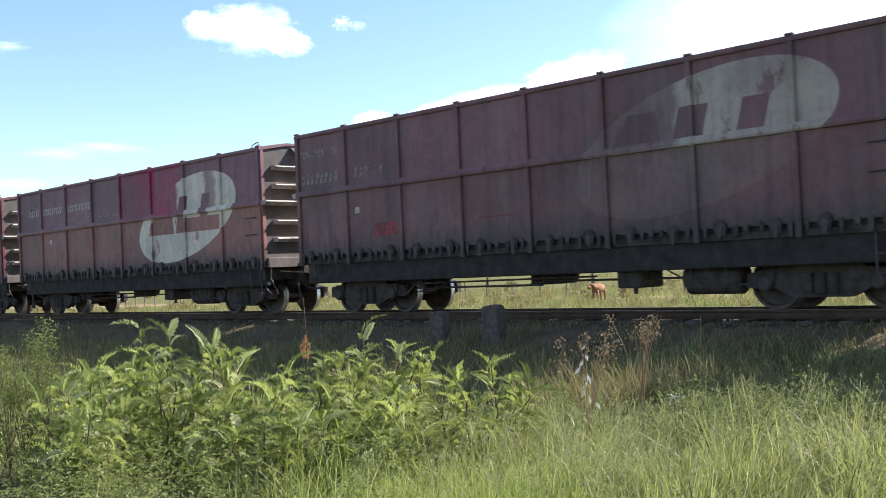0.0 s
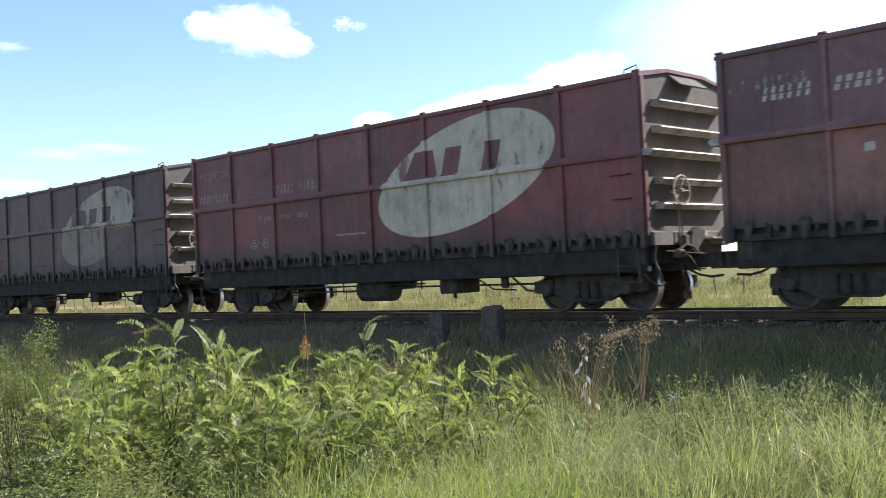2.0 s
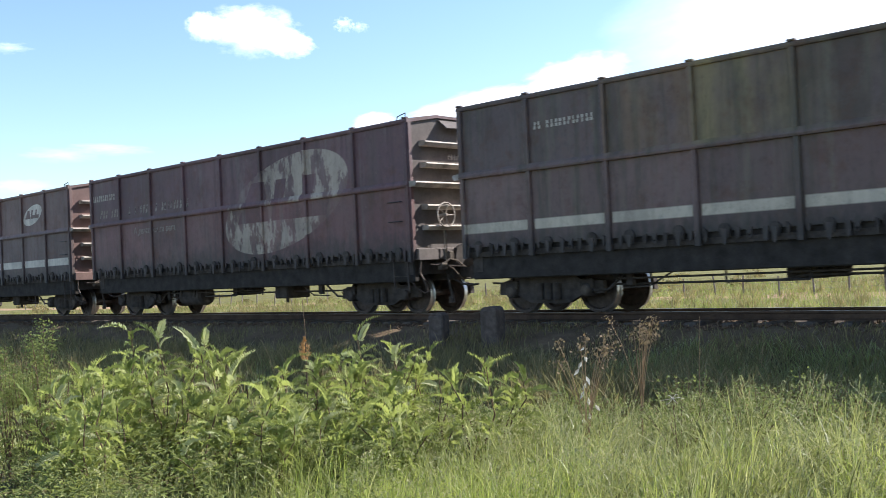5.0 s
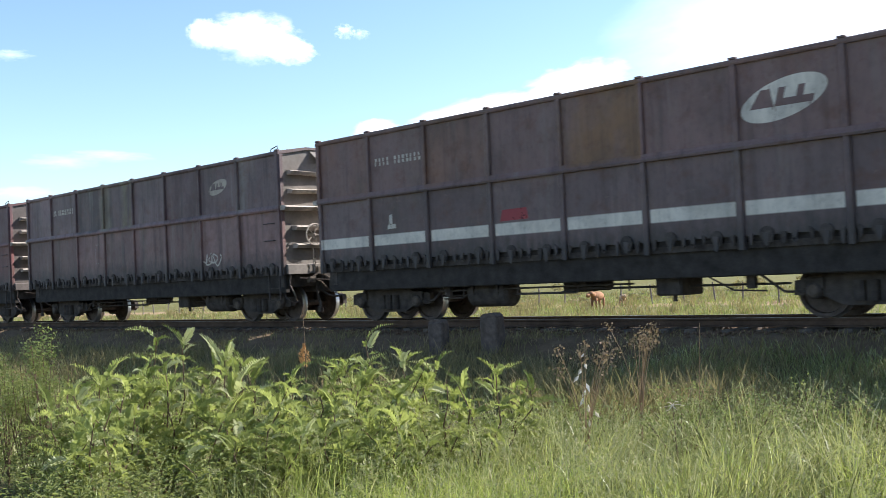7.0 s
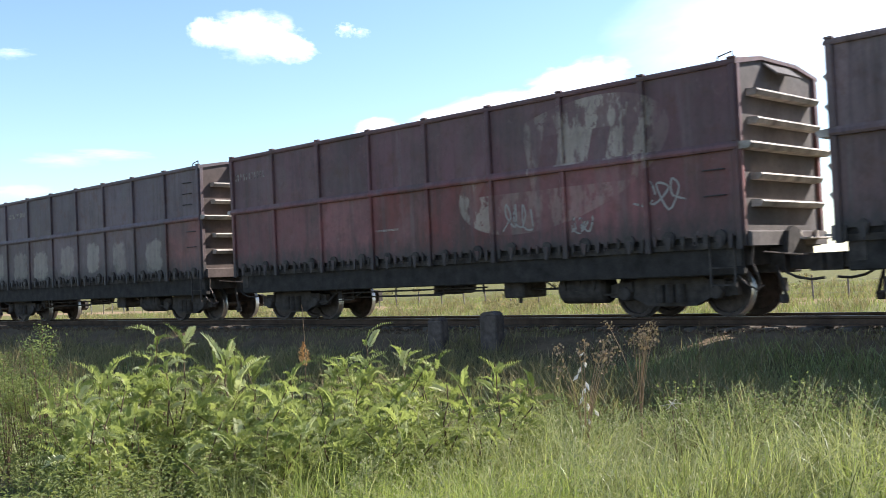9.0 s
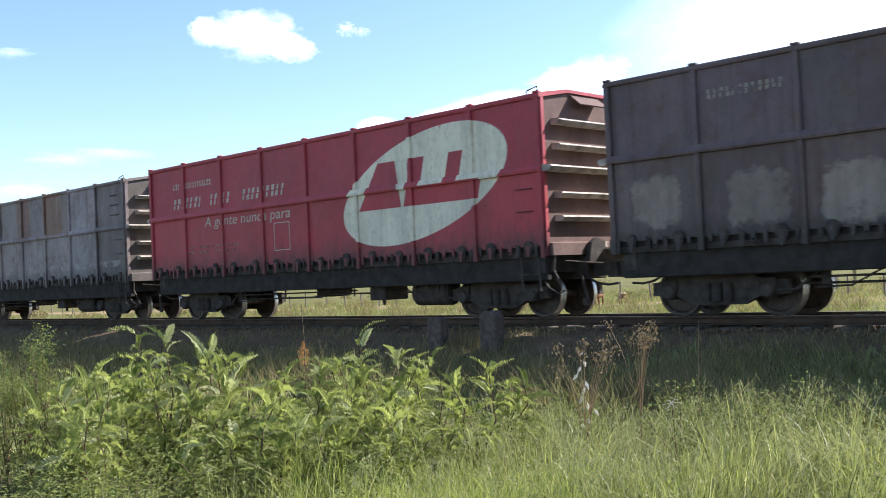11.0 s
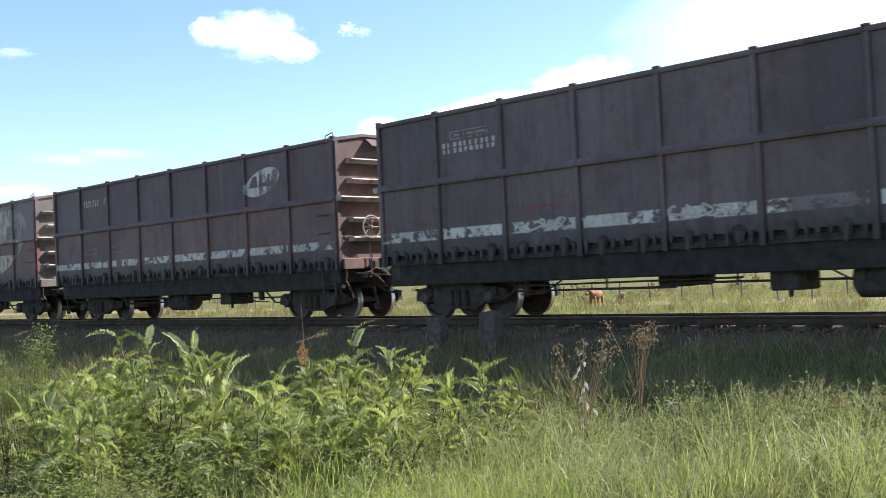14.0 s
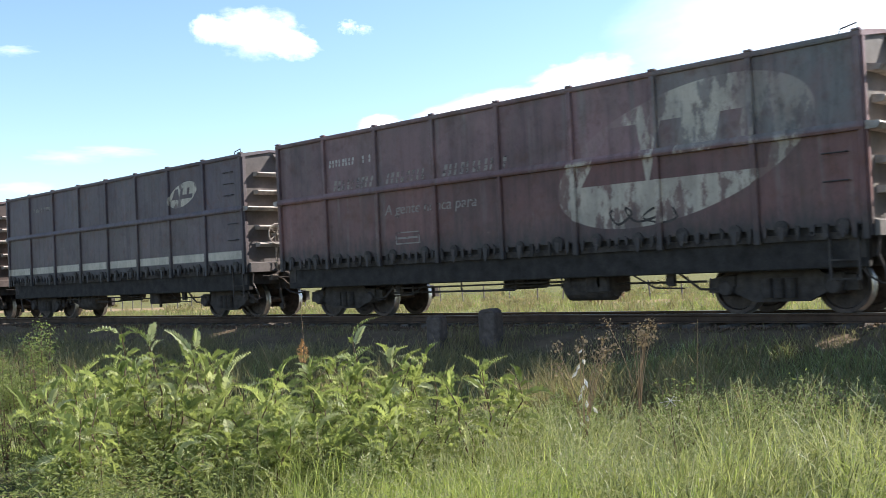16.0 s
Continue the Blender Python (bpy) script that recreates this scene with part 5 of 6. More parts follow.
    y = np.repeat(cy, per) + rng.normal(0, 0.16, len(cx) * per)
    blades("field_grass", x, y, lie(x, y) - 0.02, np.repeat(size, per) * rng.uniform(0.5, 1.1, len(x)), rng.uniform(0.014, 0.03, len(x)), rng.uniform(0.1, 0.9, len(x)), rng.uniform(0, 6.28, len(x)), GRASS_DEEP,
           "coarse olive and straw clumps in the field", "grass", rng)


build_grass()


def build_seed_heads():
    """Thin stalks with open, grain-bearing heads."""
    rng = np.random.default_rng(21)
    x, y, r, a = wedge(rng, 4600, 5.6, 11.0, 17, 52)
    ok = (y < 10) & clumped(rng, x, y, 1.1, 0.62)
    verts, faces = [], []
    for px, py in zip(x[ok], y[ok]):
        z0, h = height(px, py), rng.uniform(0.45, 0.95) * min(1.0, max(0.55, 1.0 - (math.hypot(px, py) - 8.0) / 6.0))
        ang, lean = rng.normal(-0.4, 1.0), rng.uniform(0.1, 1.0)
        d = np.array([math.cos(ang), math.sin(ang), 0])
        s = np.array([-math.sin(ang), math.cos(ang), 0]) * 0.0018

        def at(f):
            return np.array([px, py, z0]) + d * h * lean * f ** 2 + np.array([0, 0, h * f * (1 - 0.2 * lean * f)])
        k = len(verts)
        for f in (0, 0.5, 1.0):
            verts += [at(f) - s, at(f) + s]
        faces += [(k, k + 1, k + 3, k + 2), (k + 2, k + 3, k + 5, k + 4)]
        for i in range(15):
            f = 0.66 + 0.36 * i / 15
            c = at(f) + rng.normal(0, 0.028 * (1.25 - (i / 15)), 3)
            k = len(verts)
            g = rng.uniform(0.006, 0.013)
            u = rng.normal(0, 1, 3)
            u /= np.linalg.norm(u)
            t = np.cross(u, d)
            verts += [c - u * g, c + t * g * 0.5, c + u * g, c - t * g * 0.5]
            faces.append((k, k + 1, k + 2, k + 3))
    o = raw("seeding_grass", [tuple(v) for v in verts], faces, SEED)
    tagged(o, "straw-coloured grass seed heads above the verge", "grass", kind="stuff")


build_seed_heads()


def build_scrub():
    """Low bushes scattered far out in the field: crowns of many small leaves."""
    rng = np.random.default_rng(77)
    verts, faces = [], []
    for i in range(42):
        r, a = rng.uniform(58, 170), math.radians(rng.uniform(18, 72))
        cx, cy = -r * math.sin(a), r * math.cos(a)
        w, h = rng.uniform(0.5, 1.6), rng.uniform(0.4, 1.1)
        z0 = height(cx, cy)
        for q in range(170):
            th, f = rng.uniform(0, 6.28), rng.uniform(0, 1) ** 0.6
            c = np.array([cx + w * f * math.cos(th), cy + w * f * math.sin(th), z0 + h * rng.uniform(0.02, 1.0) * (1 - 0.6 * f * f)])
            u, t = rng.normal(0, 0.07, 3), rng.normal(0, 0.05, 3)
            k = len(verts)
            verts += [c - u, c + t, c + u, c - t]
            faces.append((k, k + 1, k + 2, k + 3))
    o = raw("field_scrub", [tuple(v) for v in verts], faces, GRASS_DEEP)
    tagged(o, "low dark green scrub scattered over the far field", "scrub", kind="stuff")


build_scrub()


def build_weeds():
    """Low leafy weeds among the grass: thin stalks set with small pointed leaves."""
    rng = np.random.default_rng(31)
    x, y, r, a = wedge(rng, 1300, 3.8, 11.0, 37, 68)
    x2, y2, r2, a2 = wedge(rng, 160, 10, 30, 50, 72)
    x3, y3, r3, a3 = wedge(rng, 260, 7.2, 12, 16, 47)
    x, y, a = np.concatenate([x, x2, x3]), np.concatenate([y, y2, y3]), np.concatenate([a, a2, a3])
    ok = (y < 11.5) & clumped(rng, x, y, 0.9, 0.52)
    verts, faces = [], []
    for px, py, pa in zip(x[ok], y[ok], a[ok]):
        z0, h = height(px, py), rng.uniform(0.35, 0.85) * (0.55 if math.hypot(px, py) > 10.5 or pa < 46 else 1.0)
        lean = rng.normal(0, 0.25, 2)
        count = rng.integers(38, 70)
        for i in range(count):
            f = rng.uniform(0.15, 1.0) ** 0.8
            c = np.array([px + lean[0] * f * h + rng.normal(0, 0.1 * h), py + lean[1] * f * h + rng.normal(0, 0.1 * h), z0 + h * f])
            th = rng.uniform(0, 6.28)
            u = np.array([math.cos(th), math.sin(th), rng.uniform(-0.5, 0.6)])
            u /= np.linalg.norm(u)
            t = np.cross(u, (0, 0, 1))
            t /= np.linalg.norm(t) + 1e-6
            g = rng.uniform(0.016, 0.042)
            up = np.array([0, 0, g * 0.25])
            k = len(verts)
            verts += [c, c + u * g * 0.55 + t * g * 0.26 + up, c + u * g * 1.25, c + u * g * 0.55 - t * g * 0.26 + up]
            faces += [(k, k + 1, k + 2), (k, k + 2, k + 3)]
        s = 0.003
        for b in range(3):
            e = np.array([px + lean[0] * h + rng.normal(0, 0.08), py + lean[1] * h + rng.normal(0, 0.08), z0 + h * rng.uniform(0.7, 1)])
            k = len(verts)
            verts += [np.array([px - s, py, z0]), np.array([px + s, py, z0]), e]
            faces.append((k, k + 1, k + 2))
    o = raw("leafy_weeds", [tuple(v) for v in verts], faces, LEAF_DARK)
    tagged(o, "dense low green weeds with small leaves", "weeds", kind="stuff")


build_weeds()


# ---- feather-leaved shrubs ----
def feather_leaf(seed):
    r = random.Random(seed)
    bm = bmesh.new()
    L, n, droop = r.uniform(0.18, 0.3), 19, r.uniform(0.02, 0.13)

    def at(f):
        return Vector((L * f, 0.0, 0.03 * math.sin(f * 3.0) - droop * f * f))
    for i in range(6):
        p, q = at(i / 6), at((i + 1) / 6)
        bm.faces.new([bm.verts.new(v) for v in (p + Vector((0, -0.0016, 0)), q + Vector((0, -0.0014, 0)), q + Vector((0, 0.0014, 0)), p + Vector((0, 0.0016, 0)))])
    for i in range(n):
        f = 0.16 + 0.82 * i / (n - 1)
        ln = (0.044 if f < 0.6 else 0.044 - 0.07 * (f - 0.6)) * r.uniform(0.8, 1.15)
        for q in (-1, 1):
            ang = radians(58 - 22 * f) * q
            u = Vector((math.cos(ang), math.sin(ang), r.uniform(0.1, 0.9))).normalized()
            t = u.cross(Vector((0, 0, 1))).normalized() * ln * 0.15
            c = at(f)
            v = [bm.verts.new(k) for k in (c, c + u * ln * 0.35 + t, c + u * ln * 0.8 + t * 0.7, c + u * ln, c + u * ln * 0.8 - t * 0.7, c + u * ln * 0.35 - t)]
            bm.faces.new(v)
    bmesh.ops.recalc_face_normals(bm, faces=bm.faces)
    me = bpy.data.meshes.new("leaf")
    bm.to_mesh(me)
    bm.free()
    me.materials.append(None)
    return me


LEAVES = [feather_leaf(i) for i in range(5)]
SWAYING = []


def build_shrub(x, y, top, stems, spread, seed, label):
    r = random.Random(seed)
    root = new("feather_leaf_shrub")
    z0 = height(x, y)
    root.matrix_basis = pose(x, y, z0)
    H = top - z0
    for s in range(stems):
        a = r.uniform(0, 6.28) if s else 0.4
        reach = spread * r.uniform(0.35, 1.0) if s else 0.06
        h = H * (1.0 if s == 0 else r.uniform(0.66, 0.97)) - 0.06
        pts = [Vector((math.cos(a) * reach * (i / 6) ** 1.4, math.sin(a) * reach * (i / 6) ** 1.4, -0.05 + (h + 0.05) * i / 6)) + Vector((r.uniform(-1, 1), r.uniform(-1, 1), 0)) * 0.012 * i for i in range(7)]
        bm = bmesh.new()
        tube(bm, pts, 0.011, 6, 0.004)
        part("stem", bm, STEM, root)
        count = r.randint(20, 25)
        for i in range(count):
            f = 0.3 + 0.7 * (i + r.uniform(0, 0.6)) / count
            k = min(5, int(f * 6))
            p = pts[k].lerp(pts[k + 1], min(1.0, f * 6 - k))
            th = i * 2.4 + r.uniform(-0.5, 0.5)
            rise = r.uniform(-0.25, 0.7) if f < 0.88 else r.uniform(0.2, 2.6)
            d = Vector((math.cos(th) + 0.35, math.sin(th), rise)).normalized()
            side = d.cross(Vector((0, 0, 1))).normalized()
            up = side.cross(d)
            m = Matrix((d, side * -1, up)).transposed().to_4x4()
            m.translation = p
            size = r.uniform(0.6, 1.2)
            place("leaf", LEAVES[r.randrange(5)], LEAF, root, m=m @ pose(0, 0, 0, r.uniform(-50, 50)) @ Matrix.Diagonal((size, size, size, 1)))
    SWAYING.append((root, x, y, z0))
    tagged(root, label, "shrub", "feather-leaved shrubs on the verge")


TALL_SHRUBS = [(-8.32, 4.59, 0.55, 5, 0.45), (-7.77, 4.54, 0.46, 5, 0.5), (-7.23, 4.65, 0.34, 5, 0.5), (-6.62, 4.84, 0.2, 5, 0.45), (-7.09, 5.54, 0.12, 4, 0.4), (-6.7, 5.71, 0.41, 6, 0.4), (-6.25, 5.66, 0.27, 5, 0.45), (-5.75, 5.68, 0.12, 4, 0.45), (-5.3, 5.75, 0.19, 3, 0.3), (-7.57, 3.87, 0.24, 5, 0.5), (-6.79, 3.4, 0.1, 5, 0.5), (-6.0, 4.2, 0.05, 5, 0.5), (-8.3, 3.9, 0.1, 5, 0.5)]
LOW_SHRUBS = [(-6.2, 4.9, 0.0, 6, 0.5), (-5.5, 4.9, -0.1, 5, 0.45), (-8.0, 4.3, 0.22, 6, 0.5), (-7.4, 4.25, 0.15, 6, 0.5), (-6.9, 4.6, 0.12, 6, 0.5), (-6.4, 5.3, 0.12, 6, 0.5), (-5.9, 5.3, 0.0, 6, 0.5), (-7.2, 3.5, 0.0, 6, 0.5), (-6.5, 4.1, -0.05, 6, 0.5), (-5.9, 4.6, -0.15, 5, 0.5), (-8.9, 4.4, 0.1, 5, 0.45), (-6.7, 5.2, 0.05, 5, 0.45), (-5.6, 6.1, 0.1, 4, 0.4), (-9.4, 4.6, -0.05, 4, 0.5)]
for i, (x, y, top, stems, spread) in enumerate(TALL_SHRUBS + LOW_SHRUBS):
    build_shrub(x, y, top, stems, spread, 50 + i, "bright green feather-leaved shrub in the verge grass" if top > 0.15 else "low feather-leaved shrub crowded by verge grass")


# ---- single plants that stand out ----
def build_weed_bush(x, y, top, width, seed, label, tuft=False):
    """A tall weed: thin branching stems set with small pale leaves."""
    r = random.Random(seed)
    root = new("weed_bush")
    z0 = height(x, y)
    root.matrix_basis = pose(x, y, z0)
    H = top - z0
    fol = bmesh.new()
    for s in range(14):
        a, reach, h = r.uniform(0, 6.28), width * r.uniform(0.1, 1.0), H * r.uniform(0.6, 1.0)
        pts = [Vector((math.cos(a) * reach * (i / 5) ** 1.3, math.sin(a) * reach * (i / 5) ** 1.3, h * i / 5)) for i in range(6)]
        bm = bmesh.new()
        tube(bm, pts, 0.005, 5, 0.002)
        part("stem", bm, STEM, root)
        for i in range(90):
            f = 5 - abs(r.gauss(0, 0.55)) if tuft else r.uniform(1.5, 5)
            k = min(4, int(f))
            p = pts[k].lerp(pts[k + 1], f - k) + Vector((r.gauss(0, 0.045), r.gauss(0, 0.045), r.gauss(0, 0.03)))
            u = Vector((r.gauss(0, 1), r.gauss(0, 1), r.gauss(0.3, 0.6))).normalized() * r.uniform(0.016, 0.034)
            t = u.orthogonal().normalized() * u.length * 0.3
            fol.faces.new([fol.verts.new(q) for q in (p, p + u * 0.5 + t, p + u, p + u * 0.5 - t)])
    tagged(part("foliage", fol, WEED, root), kind="stuff")
    tagged(root, label, "weed", "tall weeds on the verge")


for i, (x, y, top, width) in enumerate(((-9.5, 4.1, 0.42, 0.3), (-9.05, 4.2, 0.25, 0.35), (-10.4, 4.9, 0.05, 0.3), (-9.3, 3.7, 0.1, 0.4),
                                       (-4.9, 7.9, -0.1, 0.35), (-4.35, 8.1, -0.2, 0.4), (-3.9, 8.2, -0.12, 0.35), (-3.5, 8.4, -0.22, 0.4), (-4.6, 7.3, -0.2, 0.4), (-5.5, 7.2, -0.2, 0.35), (-3.6, 7.6, -0.2, 0.4), (-4.1, 7.4, -0.25, 0.4))):
    build_weed_bush(x, y, top, width, 300 + i, "pale olive small-leaved weed on the verge")


for i, (x, y, top, width) in enumerate(((-9.14, 4.07, 0.6, 0.14), (-9.72, 3.97, 0.42, 0.2), (-9.45, 4.0, 0.2, 0.2))):
    build_weed_bush(x, y, top, width, 340 + i, "tall pale weed with a leafy tuft at its top", True)


def build_dry_weed(x, y, top, seed, husks, label, width=0.2):
    r = random.Random(seed)
    root = new("dry_weed")
    z0 = height(x, y)
    root.matrix_basis = pose(x, y, z0)
    H = top - z0
    tips = []
    for s in range(9):
        a = r.uniform(0, 6.28)
        reach = width * r.uniform(0.2, 1.0)
        h = H * r.uniform(0.8, 1.0)
        pts = [(math.cos(a) * reach * (i / 5) ** 2.6, math.sin(a) * reach * (i / 5) ** 2.6, h * i / 5) for i in range(6)]
        bm = bmesh.new()
        tube(bm, pts, 0.006, 5, 0.0025)
        part("stem", bm, DRY, root)
        tips.append(pts)
    bm = bmesh.new()
    for pts in tips:
        for i in range(30):
            f = 5 - 0.4 * abs(r.gauss(0, 0.7))
            f = max(3.4, f)
            k = min(4, int(f))
            p = Vector(pts[k]).lerp(Vector(pts[k + 1]), f - k) + Vector((r.gauss(0, 0.035), r.gauss(0, 0.035), r.gauss(0, 0.02)))
            u = Vector((r.gauss(0, 1), r.gauss(0, 1), r.gauss(0, 1))).normalized() * r.uniform(0.008, 0.016)
            t = u.orthogonal() * 0.6
            bm.faces.new([bm.verts.new(q) for q in (p - u, p + t, p + u, p - t)])
    tagged(part("seed_head", bm, DRY, root), kind="stuff")
    for i in range(husks):
        bm = bmesh.new()
        p = Vector((r.uniform(-0.06, 0.06), r.uniform(-0.06, 0.06), H * (0.42 + 0.48 * i / max(1, husks - 1))))
        d = Vector((r.uniform(-1, 1), r.uniform(-1, 1), -1.2)).normalized() * r.uniform(0.06, 0.1)
        t = d.orthogonal().normalized() * 0.015
        mid = p + d * 0.5 + t.cross(d).normalized() * 0.012
        v = [bm.verts.new(q) for q in (p, mid + t, p + d, mid - t)]
        bm.faces.new(v[:3])
        bm.faces.new((v[0], v[2], v[3]))
        part("husk", bm, HUSK, root)
    tagged(root, label, "weed", "dry weeds on the verge")


build_dry_weed(-5.15, 6.77, 0.32, 3, 11, "dry brown weed hung with pale husks", 0.3)
build_dry_weed(-5.35, 7.85, 0.42, 4, 0, "dry dark brown seeding weed in grass", 0.34)


def build_orange_spike():
    root = new("orange_flower_spike")
    x, y = -7.93, 6.08
    z0 = height(x, y)
    root.matrix_basis = pose(x, y, z0)
    bm = bmesh.new()
    tube(bm, [(0, 0, -0.05), (0.01, 0, 0.5), (0.0, 0.01, 1.2), (-0.02, 0.01, 1.5)], 0.006, 6, 0.003)
    part("stem", bm, STEM, root)
    r = random.Random(8)
    bm = bmesh.new()
    for i in range(210):
        f = r.random()
        rad = r.uniform(0.3, 1.25) * 0.042 * math.sin(math.pi * min(1, f + 0.12)) + 0.004
        a = r.uniform(0, 6.28)
        p = Vector((rad * math.cos(a), rad * math.sin(a), 0.92 + 0.22 * f))
        u = Vector((math.cos(a), math.sin(a), 0.8)).normalized() * 0.016
        t = u.orthogonal().normalized() * 0.008
        bm.faces.new([bm.verts.new(q) for q in (p - u * 0.4, p + t, p + u, p - t)])
    tagged(part("flower_head", bm, ORANGE, root), kind="stuff")
    tagged(root, "single orange-brown flower spike on a thin stem", "flower")


build_orange_spike()


def build_stalk(x, y, top, lean, label):
    root = new("bare_grass_stalk")
    z0 = height(x, y)
    root.matrix_basis = pose(x, y, z0)
    h = top - z0
    bm = bmesh.new()
    tube(bm, [(0, 0, -0.04), (lean * 0.2, 0, h * 0.5), (lean, 0.02, h)], 0.0035, 5, 0.0015)
    part("stem", bm, DRY, root)
    tagged(root, label, "grass stalk", "lone stalks in the verge")


build_stalk(-4.66, 7.7, 0.38, 0.03, "pale bare grass stalk standing above the verge")
build_stalk(-5.9, 8.3, 0.1, 0.3, "pale leaning grass stalk on the verge")


def build_star_grass():
    root = new("star_grass_head")
    x, y = -4.31, 6.74
    z0 = height(x, y)
    root.matrix_basis = pose(x, y, z0)
    h = -0.18 - z0
    bm = bmesh.new()
    tube(bm, [(0, 0, -0.04), (0.02, 0, h * 0.5), (0, 0, h)], 0.004, 5)
    part("stem", bm, STEM, root)
    for i in range(6):
        a = i * 1.05 + 0.3
        bm = bmesh.new()
        tube(bm, [(0, 0, h), (0.05 * math.cos(a), 0.05 * math.sin(a) * 0.6, h + 0.03 * math.sin(a)), (0.1 * math.cos(a), 0.06 * math.sin(a), h + 0.03 * math.sin(a) - 0.01)], 0.004, 4, 0.001)
        part("ray", bm, HUSK, root)
    tagged(root, "pale star-shaped grass head above the verge", "grass head")


build_star_grass()


# ---- clouds and sun glare drawn as cloud, far off ----
def cloud_material(seed, ragged, thin):
    m, n, l, b = nodes_of("glowing_cloud_vapour")
    k = Tree(n, l)
    v = k.coords()
    x, y, z = k.split(v)
    d = k.math("SQRT", k.math("ADD", k.math("MULTIPLY", x, x), k.math("MULTIPLY", z, z)))
    s = k.shifted(v, (seed * 3.7, seed * 1.3, seed * 2.1))
    f = k.math("ADD", k.math("SUBTRACT", 1.0, d), k.math("MULTIPLY", k.math("SUBTRACT", k.noise(s, 2.3, 9, 0.6), 0.55), ragged))
    a = k.math("MULTIPLY", k.ramp(f, 0.06, 0.74 if thin > 0.65 else 0.95), thin)
    a = k.math("MULTIPLY", a, k.ramp(d, 1.0, 0.85))
    # the sheets glow by themselves; the shaded underside is put into the colour
    e, t, mx = n.new("ShaderNodeEmission"), n.new("ShaderNodeBsdfTransparent"), n.new("ShaderNodeMixShader")
    grey = k.ramp(k.math("ADD", z, k.math("MULTIPLY", k.math("SUBTRACT", k.noise(s, 3.1, 6, 0.6), 0.5), 2.2)), 0.1, -0.7)
    l.new(k.mix(grey, (1.0, 0.99, 0.98), (0.72, 0.79, 0.86)), e.inputs["Color"])
    e.inputs["Strength"].default_value = 1.0
    l.new(a, mx.inputs[0])
    l.new(t.outputs[0], mx.inputs[1])
    l.new(e.outputs[0], mx.inputs[2])
    l.new(mx.outputs[0], n["Material Output"].inputs["Surface"])
    return m


CLOUDS = []


def build_cloud(puffs, label):
    """Glowing domed sheets of vapour: degrees from +y towards -x, degrees up, half width, half height, seed,
    raggedness, thickness, tilt.
    """
    root = new("cloud")
    far = 1600.0
    n = 12
    for az, el, half_w, half_h, seed, ragged, thick, tilt in puffs:
        verts = [(2.0 * i / n - 1, 0.12 * ((2.0 * i / n - 1) ** 2 + (2.0 * j / n - 1) ** 2), 2.0 * j / n - 1) for j in range(n + 1) for i in range(n + 1)]
        faces = [(j * (n + 1) + i, j * (n + 1) + i + 1, (j + 1) * (n + 1) + i + 1, (j + 1) * (n + 1) + i) for j in range(n) for i in range(n)]
        o = raw("puff", verts, faces, cloud_material(seed, ragged, thick), True)
        o.visible_shadow = False
        o.parent = root
        a, e = radians(az), radians(el)
        far += 12
        c = Vector((-math.sin(a) * math.cos(e), math.cos(a) * math.cos(e), math.sin(e))) * far
        o.matrix_basis = pose(*c, 0, tilt, az) @ Matrix.Diagonal((far * math.tan(radians(half_w)), 40, far * math.tan(radians(half_h)), 1))
    tagged(root, label, "cloud", "clouds in the sky", "structure")
    CLOUDS.append(root)


build_cloud([(57.3, 13.7, 1.2, 1.0, 1, 1.0, 1.0, 0), (54.85, 13.5, 3.0, 1.65, 2, 1.05, 1.0, 2), (53.0, 12.85, 2.0, 1.0, 3, 1.1, 1.0, 6)], "bright white cumulus cloud with ragged top")
build_cloud([(49.8, 13.75, 0.65, 0.55, 5, 2.2, 0.5, 0), (48.9, 13.6, 0.6, 0.4, 6, 2.2, 0.35, 0)], "small torn wisp of white cloud")
build_cloud([(67.3, 12.4, 1.4, 0.4, 7, 1.6, 0.3, 0)], "thin white cloud streak")
build_cloud([(65.0, 7.0, 2.4, 0.5, 8, 1.3, 0.22, 2), (62.5, 7.3, 2.6, 0.4, 9, 1.3, 0.28, 3), (67.0, 5.4, 2.2, 0.5, 10, 1.3, 0.25, 0)], "faint thin cloud streaks low in the sky")
build_cloud([(48.3, 8.4, 1.5, 0.75, 11, 0.9, 1.0, -4), (42.6, 9.0, 5.0, 1.2, 12, 0.9, 1.0, -9), (37.0, 10.3, 3.6, 1.5, 13, 0.9, 0.95, -9)], "low white cumulus bank behind the train")
# not a cloud: white glare of the sky near the sun, put in as sheets
build_cloud([(22.0, 13.2, 15.0, 6.0, 14, 0.45, 0.66, -6), (16.0, 9.0, 12.0, 6.0, 15, 0.5, 0.8, 0)], "broad white sheets added for the sky's glare towards the sun")

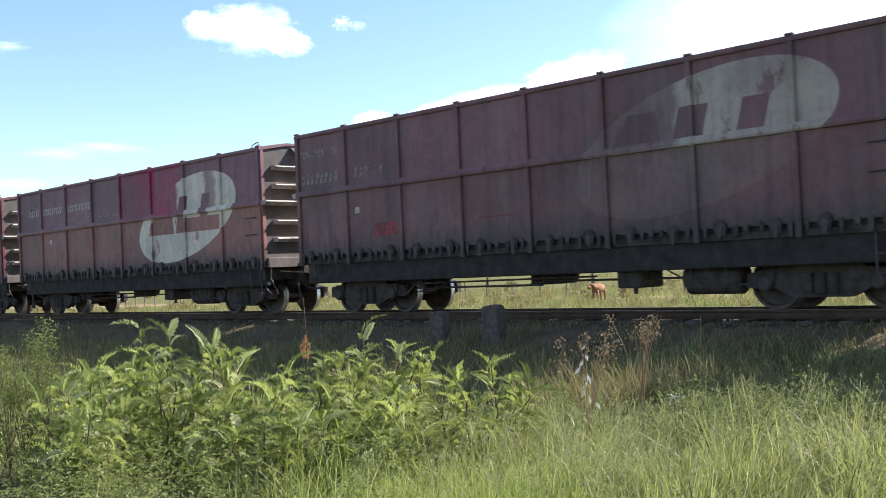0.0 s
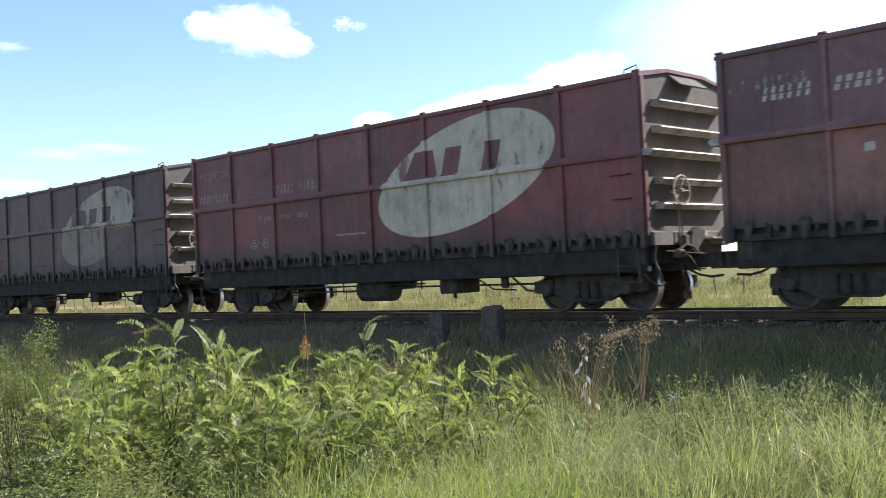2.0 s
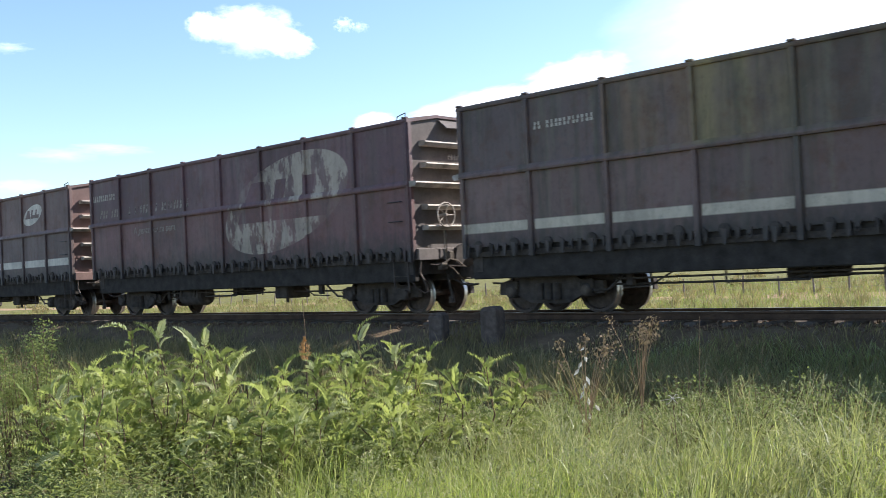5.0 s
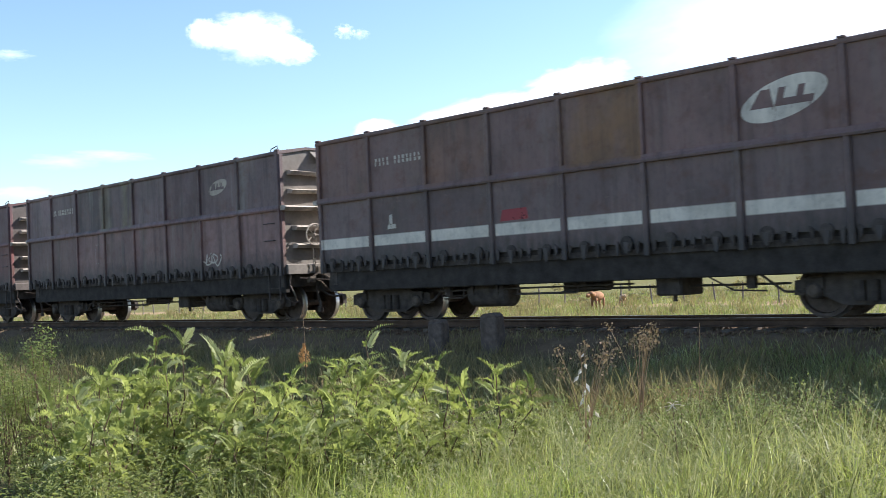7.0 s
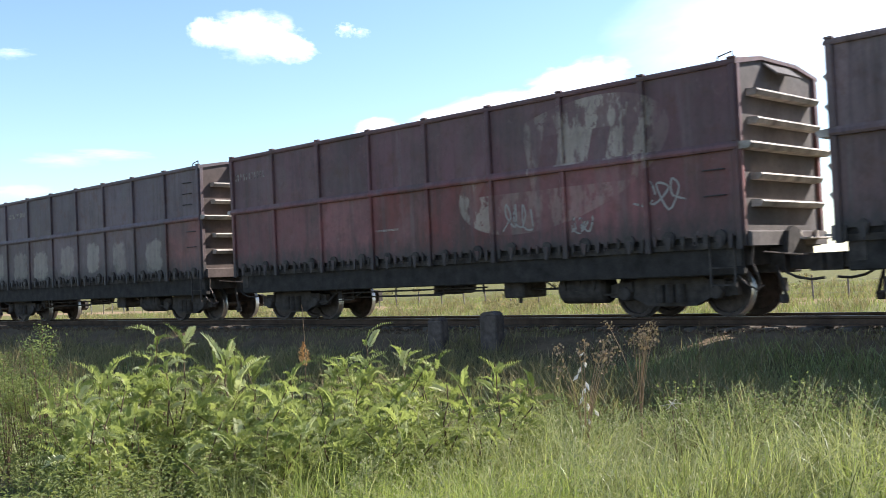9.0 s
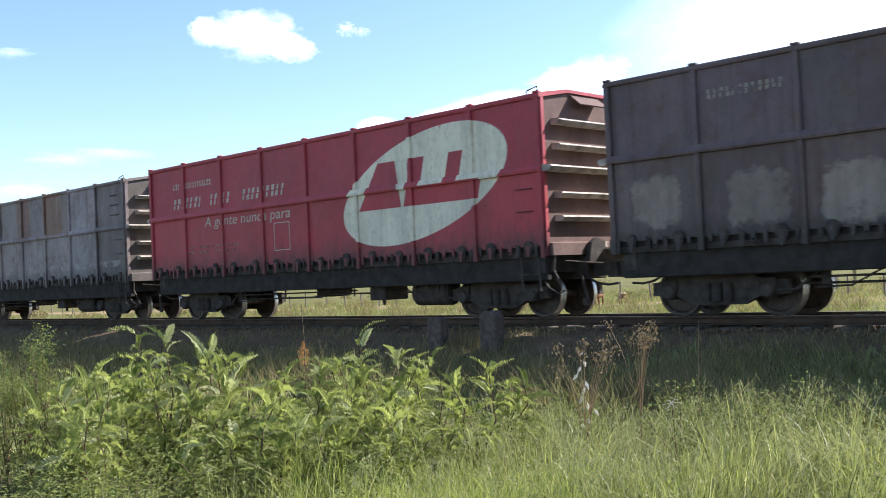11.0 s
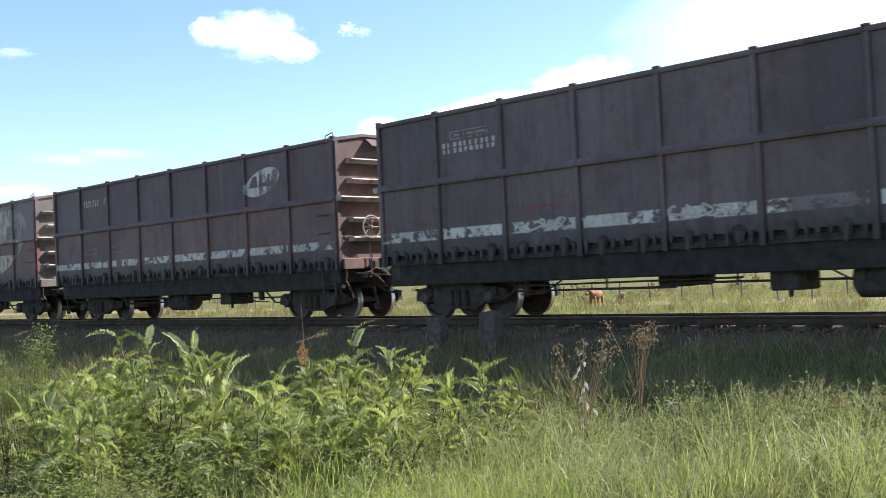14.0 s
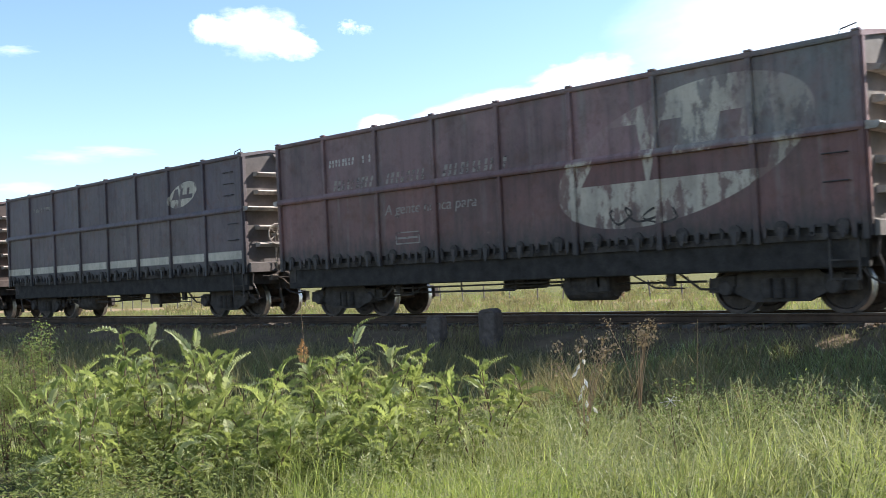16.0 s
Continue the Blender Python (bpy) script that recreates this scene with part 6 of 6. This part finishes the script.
# ---- what moves ----
# the train's run: metres ahead of an even pace, by seconds
PACE = 1.145
LEADS = [(0, 0.32), (0.5, -0.18), (1, 0.08), (1.5, -0.19), (2, -0.2), (2.5, -0.05), (3, -0.23), (3.5, 0.26), (4, -0.15), (4.5, -0.1), (5, -0.05), (5.5, 0.0), (6, -0.1), (6.5, -0.18), (7, -0.58),
         (7.5, -0.08), (8, -0.08), (8.5, -0.11), (9, -0.14), (9.5, -0.12), (10, -0.12), (10.5, -0.15), (11, -0.18), (11.5, -0.22), (12, 0.15), (12.5, 0.09), (13, 0.03), (13.5, 0.12),
         (14, -0.22), (14.5, 0.18), (15, 0.1), (15.5, 0.38), (16, 0.1)]


# the wind in the shrubs: degrees of lean
SWAY = [(0, 2.5), (0.5, 0.5), (1, -2.0), (1.5, 0.0), (2, 0.5), (2.5, 7.5), (3, 4.5), (3.5, 8.0), (4, 9.0), (4.6, 5.0), (5.2, 7.0), (5.9, 3.0), (6.5, 0.5), (7, -3.5), (7.5, -4.5), (8, -2.5), (8.5, 0.5),
        (9, -4.0), (9.6, 1.0), (10.3, -1.0), (11, 3.0), (11.5, 3.5), (12, 1.5), (12.5, 8.5), (13, 4.0), (13.5, 6.5), (14, 10.0), (14.5, 7.5), (15, 7.5), (15.5, 8.5), (16, 9.0)]


def run(t):
    """How far the train has come at t seconds."""
    return SPAN * t / PACE


def motions():
    for w, wagon in enumerate(WAGONS):
        walk(wagon, [(t, pose(-19.11 + run(t) - SPAN * w + lead, TRACK, 0)) for t, lead in LEADS])
    walk(LEADER, [(t, pose(-19.11 + run(t) + SPAN + lead, TRACK, 0)) for t, lead in LEADS])
    for c in CLOUDS:
        walk(c, [(t, pose(0, 0, 0, rz=-0.5 * t / 16)) for t in (0, 4, 8, 12, 16)])
    for root, x, y, z0 in SWAYING:
        share = 1.0 if x < -6.95 else 0.4
        walk(root, [(t, pose(x, y, z0, 0.7 * a * share, -0.71 * a * share, 0)) for t, a in SWAY])
    turn = 360 / (2 * math.pi * WHEEL_R)
    for w, ax, o in WHEELSETS:
        first = max(0, int(30 * (SPAN * w - 40) / SPAN * PACE))
        last = min(480, int(30 * (SPAN * w + 20) / SPAN * PACE) + 1)
        rows = [(f / 30, pose(ax, 0, WHEEL_R, 0, run((f - first) / 30) * turn, 0)) for f in range(first, last + 1)]
        if first > 0:
            rows.insert(0, (0, rows[0][1]))
        if last < 480:
            rows.append((16, rows[-1][1]))
        walk(o, rows)


motions()
